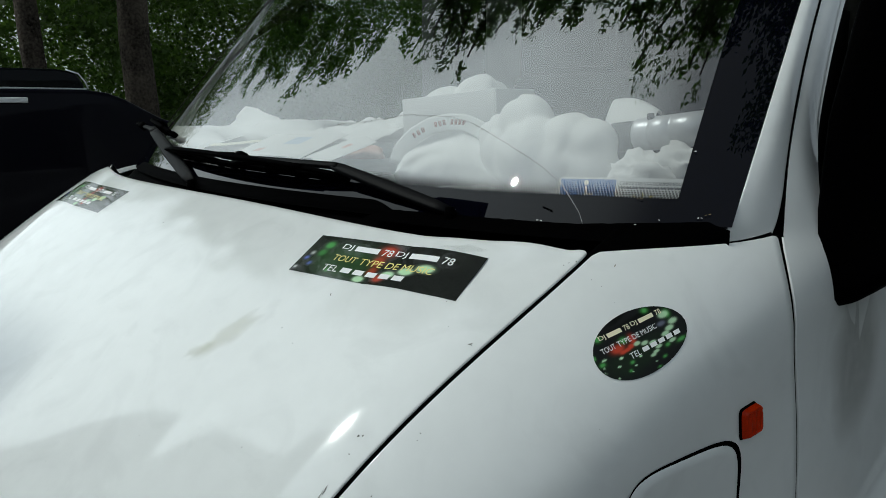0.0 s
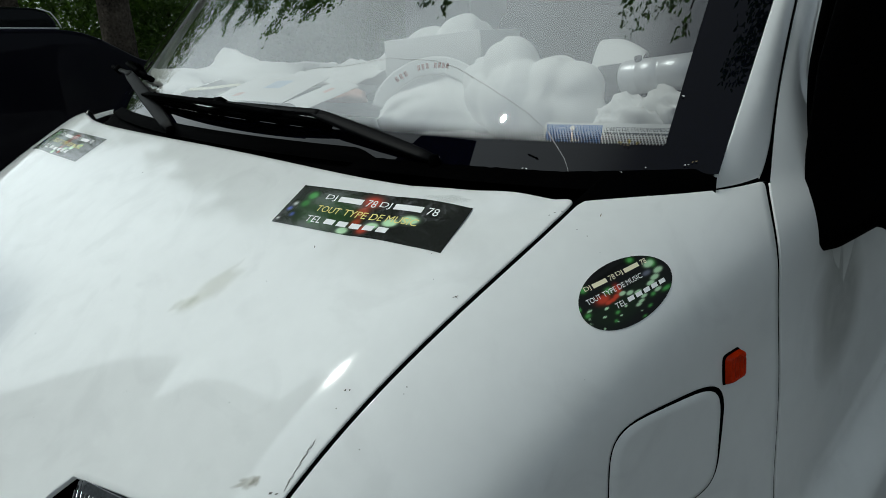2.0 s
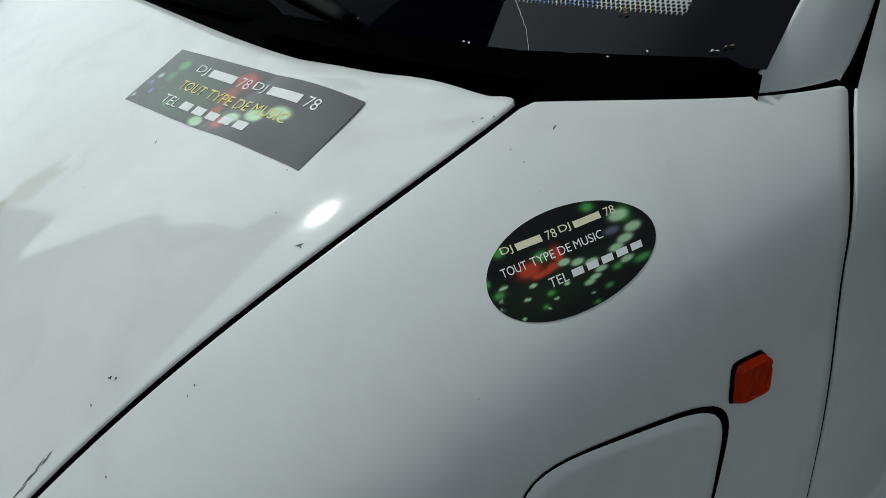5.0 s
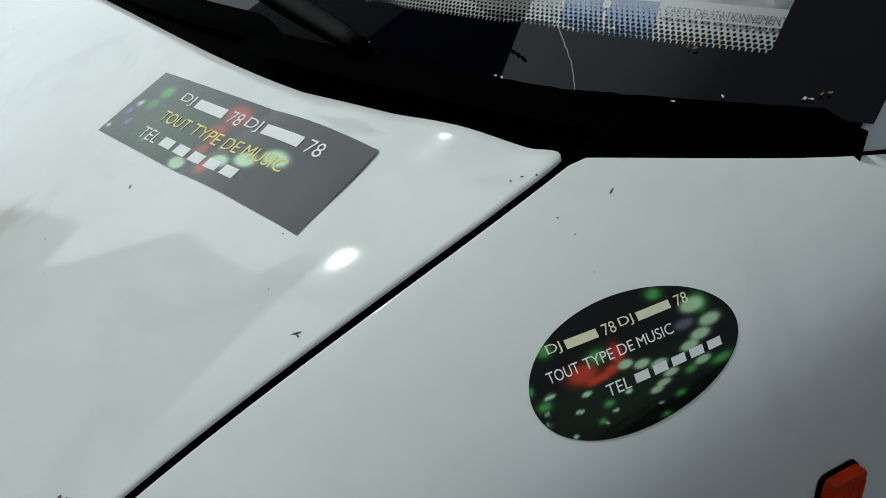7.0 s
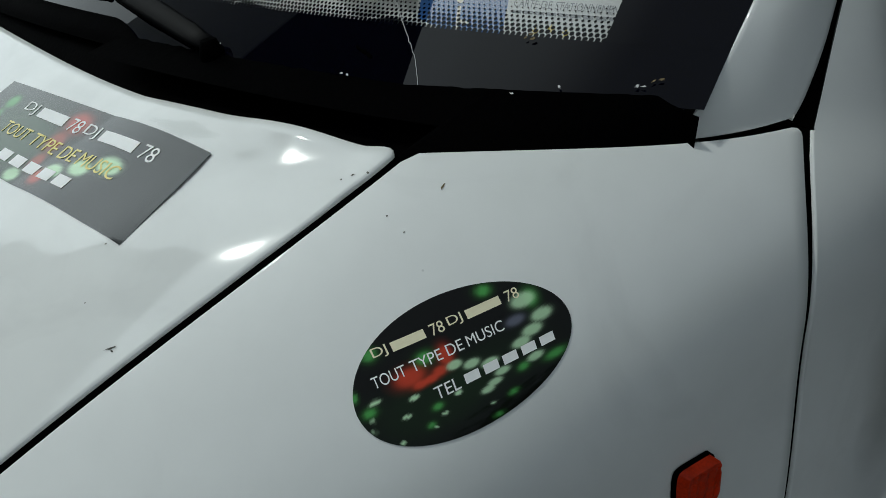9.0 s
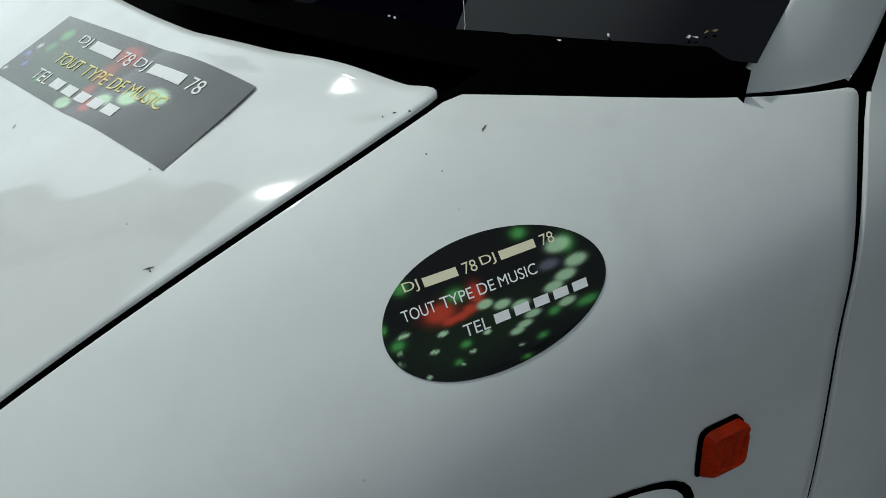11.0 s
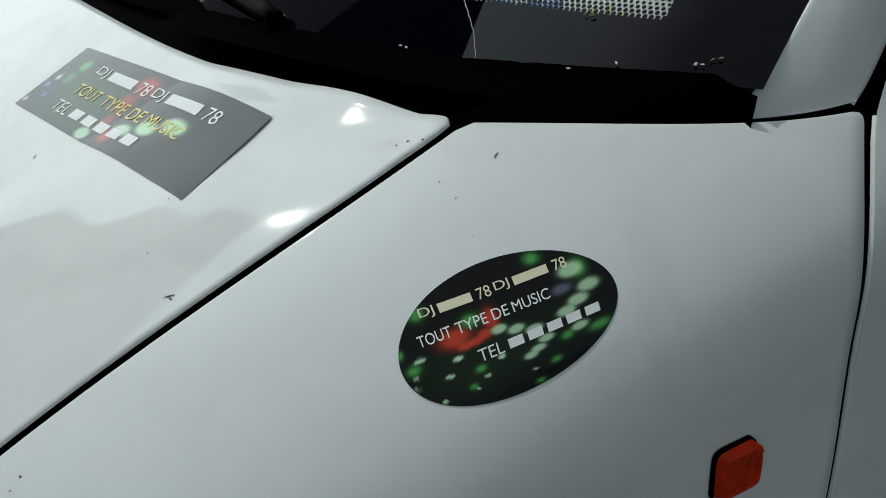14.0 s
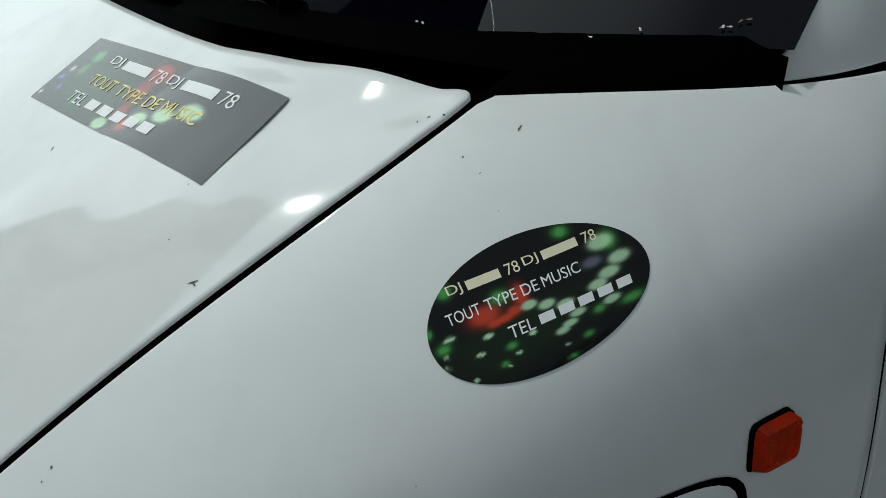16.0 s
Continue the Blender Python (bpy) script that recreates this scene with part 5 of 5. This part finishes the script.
for k in range(3):
    pl = lambda a, b, off, k=k: on_screen(0.594 + 0.005 * k + a, 0.0236 - 0.002 * k + b / 0.88, 0.0012 + off)
    blot("smear_mark", pl, 0, 0, 0.0028, 0.0010, M_RUBBER, van, 60 + k, -0.4, jag=0.3, n=12)


# papers and small coloured things among the cloths
def leaflet(x, y, w, d, turn, tilt, material, label, spots=()):
    c, s = math.cos(turn), math.sin(turn)
    f = lambda u, v: Vector((x + (u - 0.5) * w * c - (v - 0.5) * d * s, y + (u - 0.5) * w * s + (v - 0.5) * d * c, 1.236 + tilt * (v - 0.5) * d + 0.006 * math.sin(3 * u + 5 * x)))
    ob = tagged(sheet("paper", f, 10, 6, material, None, depth=0.0008), label, "paper")
    for u, v, k, m in spots:
        g = lambda a, b: f(u + k * (a - 0.5), v + 1.4 * k * (b - 0.5)) + Vector((0, -0.0002, 0.0005))
        sheet("print", g, 4, 4, m, ob, depth=0.0)
    return ob


M_RED = shader("faded_red_print", (0.74, 0.52, 0.47), 0.5, vary=0.1)
M_PALEYELLOW = shader("pale_yellow_paper", (0.76, 0.74, 0.58), 0.6, vary=0.06)
M_PALEBLUE = shader("pale_blue_print", (0.58, 0.66, 0.75), 0.5, vary=0.1)
leaflet(-0.10, 0.145, 0.20, 0.13, 0.2, 0.30, M_CARDBOARD, "white printed sheet of paper with a blue and red mark", ((0.6, 0.6, 0.22, M_PALEBLUE), (0.3, 0.25, 0.10, M_RED)))
leaflet(0.085, 0.135, 0.10, 0.10, -0.3, 0.35, M_CARDBOARD, "creased white paper with a red mark", ((0.65, 0.6, 0.13, M_RED),))
leaflet(-0.27, 0.160, 0.16, 0.016, 0.75, 0.2, M_PALEYELLOW, "narrow pale yellow paper strip")
leaflet(-0.40, 0.185, 0.15, 0.11, -0.4, 0.3, M_CARDBOARD, "white sheet of paper lying on cloth")

# ---- ground, trees, parked car ----
tagged(link("ground", [(-400, -400, 0), (400, -400, 0), (400, 400, 0), (-400, 400, 0)], [(0, 1, 2, 3)], M_GROUND, None, "", False), "worn dark asphalt parking ground", "ground", kind="structure")


def car_shape(name, prof, x0, x1, material, parent, bev=0.06):
    bm = bmesh.new()
    a = [bm.verts.new((x0, y, z)) for y, z in prof]
    f = bm.faces.new(a)
    ext = bmesh.ops.extrude_face_region(bm, geom=[f])
    for v in ext["geom"]:
        if isinstance(v, bmesh.types.BMVert):
            v.co.x = x1
    bmesh.ops.recalc_face_normals(bm, faces=bm.faces[:])
    bmesh.ops.bevel(bm, geom=bm.edges[:], offset=bev, segments=3, affect="EDGES", profile=0.5)
    return part(name, bm, material, parent)


car = empty("parked_car", "dark navy car parked beside the van", "car")
car_shape("body", [(-2.6, 0.35), (-2.65, 0.9), (-2.5, 1.28), (-1.3, 1.368), (0.60, 1.374), (0.70, 1.36), (0.78, 1.33), (0.95, 1.24), (1.75, 1.02), (1.9, 0.8), (1.9, 0.35)], -2.45, -4.15, M_NAVY, car, 0.022)
car_shape("cabin", [(-2.4, 1.25), (-2.1, 1.41), (-1.2, 1.464), (0.53, 1.466), (0.60, 1.452), (0.632, 1.41), (0.648, 1.34), (0.65, 1.25)], -2.58, -4.02, M_CARGLASS, car, 0.012)
part("window_trim", tube([(-2.568, -1.6 + 2.24 * k / 8, 1.378) for k in range(9)], 0.0045, 6), M_SILVER, car)
part("window_trim", tube([(-2.574, 0.652, 1.378), (-2.576, 0.640, 1.41), (-2.578, 0.614, 1.447), (-2.58, 0.56, 1.464)], 0.0035, 6), M_SILVER, car)
part("door_handle", rounded_box((-2.452, 0.20, 1.314), (-2.436, 0.352, 1.338), 0.004), M_SILVER, car)
for cy in (-1.7, 1.1):
    for cx in (-2.55, -4.05):
        part("wheel", tube([(cx - 0.1, cy, 0.31), (cx + 0.1, cy, 0.31)], 0.31, 24), M_TYRE, car)


def leaves(name, spots, material, parent, size, seed, kind=""):
    """Many single leaves: spots of (centre, radius, count)."""
    r = random.Random(seed)
    vs, fs = [], []
    for c, rad, count in spots:
        for _ in range(count):
            d = Vector((r.gauss(0, 1), r.gauss(0, 1), r.gauss(0, 0.75)))
            d = d.normalized() * rad * r.random() ** 0.45
            p = Vector(c) + d
            a = Vector((r.gauss(0, 1), r.gauss(0, 1), r.gauss(-0.5, 0.7))).normalized()
            n = a.orthogonal().normalized()
            n = (Matrix.Rotation(r.uniform(0, 6.28), 3, a) @ n)
            s = size * r.uniform(0.6, 1.3)
            b = len(vs)
            vs += [p, p + a * s * 0.5 + n * s * 0.28, p + a * s, p + a * s * 0.5 - n * s * 0.28]
            fs.append((b, b + 1, b + 2, b + 3))
    ob = link(name, vs, fs, material, parent, smooth=False)
    return tagged(ob, kind=kind) if kind else ob


TRUNKS = [(-7.5, 1.877, 9.0, 0.125), (-7.5, 2.98, 10.0, 0.185), (-2.8, 8.0, 10.0, 0.22), (2.3, 7.4, 9.0, 0.2)]
CANOPY = 5.5


EDGE_X = (-5.7, -4.76, -4.4, -3.9, -3.3, -2.8, -2.3, -2.0, -1.5, -1.2, -0.85, -0.3, 0.1, 0.4, 0.77, 0.95, 1.3, 3.4)
EDGE_Y = (-0.43, -0.49, -0.15, -0.05, -0.48, -0.52, -0.44, -0.26, -0.55, -0.25, -0.15, -0.48, -0.55, -0.30, -0.60, -0.30, -0.10, 0.0)


def canopy_edge(x):
    """How far forward the leaves reach over the van; the fringe hangs in tongues."""
    if x < -5.7:
        return -0.43 - 0.30 * (x + 5.7) + 0.10 * math.sin(x * 4.0)
    return float(np.interp(x, EDGE_X, EDGE_Y))


def make_trees():
    r = random.Random(4)
    boughs, fill = [[] for _ in TRUNKS], [[] for _ in TRUNKS]
    x = -11.0
    while x < 3.4:
        near = sorted(range(len(TRUNKS)), key=lambda k: abs(TRUNKS[k][0] - x) + (0 if k != 2 else 2.0))[0]
        boughs[near].append((x, canopy_edge(x) + r.uniform(-0.05, 0.12), CANOPY + r.uniform(-0.25, 0.25), True))
        x += r.uniform(0.16, 0.34) if -4 < x < 1.5 else r.uniform(0.35, 0.6)
    x = -10.0
    while x < 0.1:
        near = min(range(len(TRUNKS)), key=lambda k: abs(TRUNKS[k][0] - x) + (2.0 if k == 2 else 0))
        fill[near].append((Vector((x, canopy_edge(x) + r.uniform(0.26, 1.2), CANOPY + r.uniform(-0.2, 0.5))), r.uniform(0.14, 0.30), 110))
        x += 0.065
    for _ in range(90):
        bx = r.uniform(-11, 1.4)
        by = r.uniform(canopy_edge(bx) + 1.0, 6.0)
        near = min(range(len(TRUNKS)), key=lambda k: math.dist(TRUNKS[k][:2], (bx, by)))
        boughs[near].append((bx, by, CANOPY + r.uniform(-0.4, 1.6), False))
    for _ in range(8):
        boughs[3].append((r.uniform(0.9, 2.2), r.uniform(0.4, 1.4), CANOPY + r.uniform(-0.1, 0.9), False))
    for k, (tx, ty, height, rad) in enumerate(TRUNKS):
        t = empty("tree", "tall leafy tree with a rough grey-brown trunk", "tree", "trees round the parking ground")
        pts = [(tx + 0.10 * math.sin(i * 0.9 + k), ty + 0.08 * math.cos(i * 1.1 + k), height * i / 10) for i in range(11)]
        part("trunk", tube(pts, [rad * (1.25 if i == 0 else 1.0 - 0.06 * i) for i in range(11)], 14), M_BARK, t)
        spots = fill[k]
        for bx, by, bz, fine in boughs[k]:
            tip = Vector((bx, by, bz))
            root = Vector((tx, ty, r.uniform(3.6, 5.0)))
            back = Vector((bx + r.uniform(-0.3, 0.6), by + r.uniform(0.9, 1.5), bz + r.uniform(0.2, 0.5))) if fine else tip.lerp(root, 0.3)
            line = [root.lerp(back, i / 4) + Vector((0, 0, 0.45 * math.sin(math.pi * i / 4))) for i in range(5)] + [back.lerp(tip, i / 4) for i in range(1, 5)]
            part("limb", tube(line, [0.055 * (1 - 0.10 * i) for i in range(9)], 6), M_BARK, t)
            if fine:
                for i in range(9):
                    f = i / 8
                    q = back.lerp(tip, f) + Vector((r.gauss(0, 0.07), r.gauss(0, 0.07), r.gauss(-0.03, 0.06)))
                    spots.append((q, 0.10 + 0.20 * (1 - f), int(28 + 90 * (1 - f))))
            else:
                for i in range(9):
                    q = tip + Vector((r.gauss(0, 0.55), r.gauss(0, 0.55), r.gauss(0, 0.3)))
                    spots.append((q, r.uniform(0.25, 0.55), 210))
        for _ in range(22):
            spots.append((Vector((tx + r.gauss(0, 1.2), ty + r.gauss(0, 1.2), height * r.uniform(0.55, 1.0))), r.uniform(0.4, 0.8), 130))
        leaves("crown", spots, M_LEAF, t, 0.068, k + 50)


make_trees()
# dark wood behind, and unseen foliage added on both sides of the place
rw = random.Random(11)
wood = []
for x0, x1, y1, top, rad, count in ((-15, -9.5, 14, 5.0, 0.9, 340), (-19, -15, 18, 9.0, 1.3, 130), (-26, -21, 28, 12.0, 1.9, 110)):
    for _ in range(count):
        x = rw.uniform(x0, x1)
        low = 0.5 + 0.7 * rad if x0 == -15 else -0.19 * x - 0.3 + rad
        wood.append(((x, rw.uniform(low, y1), rw.uniform(0.2, top)), rad * rw.uniform(0.7, 1.2), 480 if x0 == -15 else 300))
# unseen far treeline, added so the right-hand bonnet sticker mirrors something dark
wood += [((rw.uniform(-36, -30), rw.uniform(-34, 8), rw.uniform(0.2, 5.5)), 2.2, 130) for _ in range(110)]
tagged(leaves("woodland", wood, M_LEAFDARK, None, 0.10, 77), "dense dark green undergrowth and tree foliage", "foliage", kind="stuff")
# unseen hedge, added to block sky and darken the van's left side
hedge = [((rw.uniform(5.4, 6.8), rw.uniform(-4, 19), rw.uniform(0.2, 2.3)), rw.uniform(0.5, 0.8), 140) for _ in range(340)]
tagged(leaves("hedge", hedge, M_LEAFDARK, None, 0.18, 78), "unseen dark green hedge added to shade the van's left side", "hedge", kind="stuff")
# two buildings in front of the van, seen mirrored in bonnet and glass
def building(label, x0, x1, wall, columns, top):
    house = empty("building", label, "building", "buildings in front of the van")
    part("wall", rounded_box((x0, -11.5, 0.0), (x1, -4.5, top), 0.03), wall, house)
    part("roof", rounded_box((x0 + 0.05, -11.45, top), (x1 - 0.05, -4.55, top + 0.15), 0.03), M_DASH, house)
    step = (x1 - x0 - 0.6) / max(columns, 1)
    for fl in range(3):
        for k in range(columns):
            wx, z0 = x0 + 0.3 + step * (k + 0.5) - 0.5, 1.0 + 2.8 * fl
            win = part("window", rounded_box((wx, -4.52, z0), (wx + 1.0, -4.44, z0 + 1.3), 0.01), M_BLACK, house)
            part("pane", rounded_box((wx + 0.06, -4.45, z0 + 0.06), (wx + 0.94, -4.43, z0 + 1.24), 0.005), M_DARKGLASS, win)


building("plain dark grey rendered building with a flat roof", -5.7, -3.72, M_WALL, 0, 10.5)
building("plain white rendered building with a flat roof", -10.1, -5.74, M_PALEWALL, 0, 9.0)
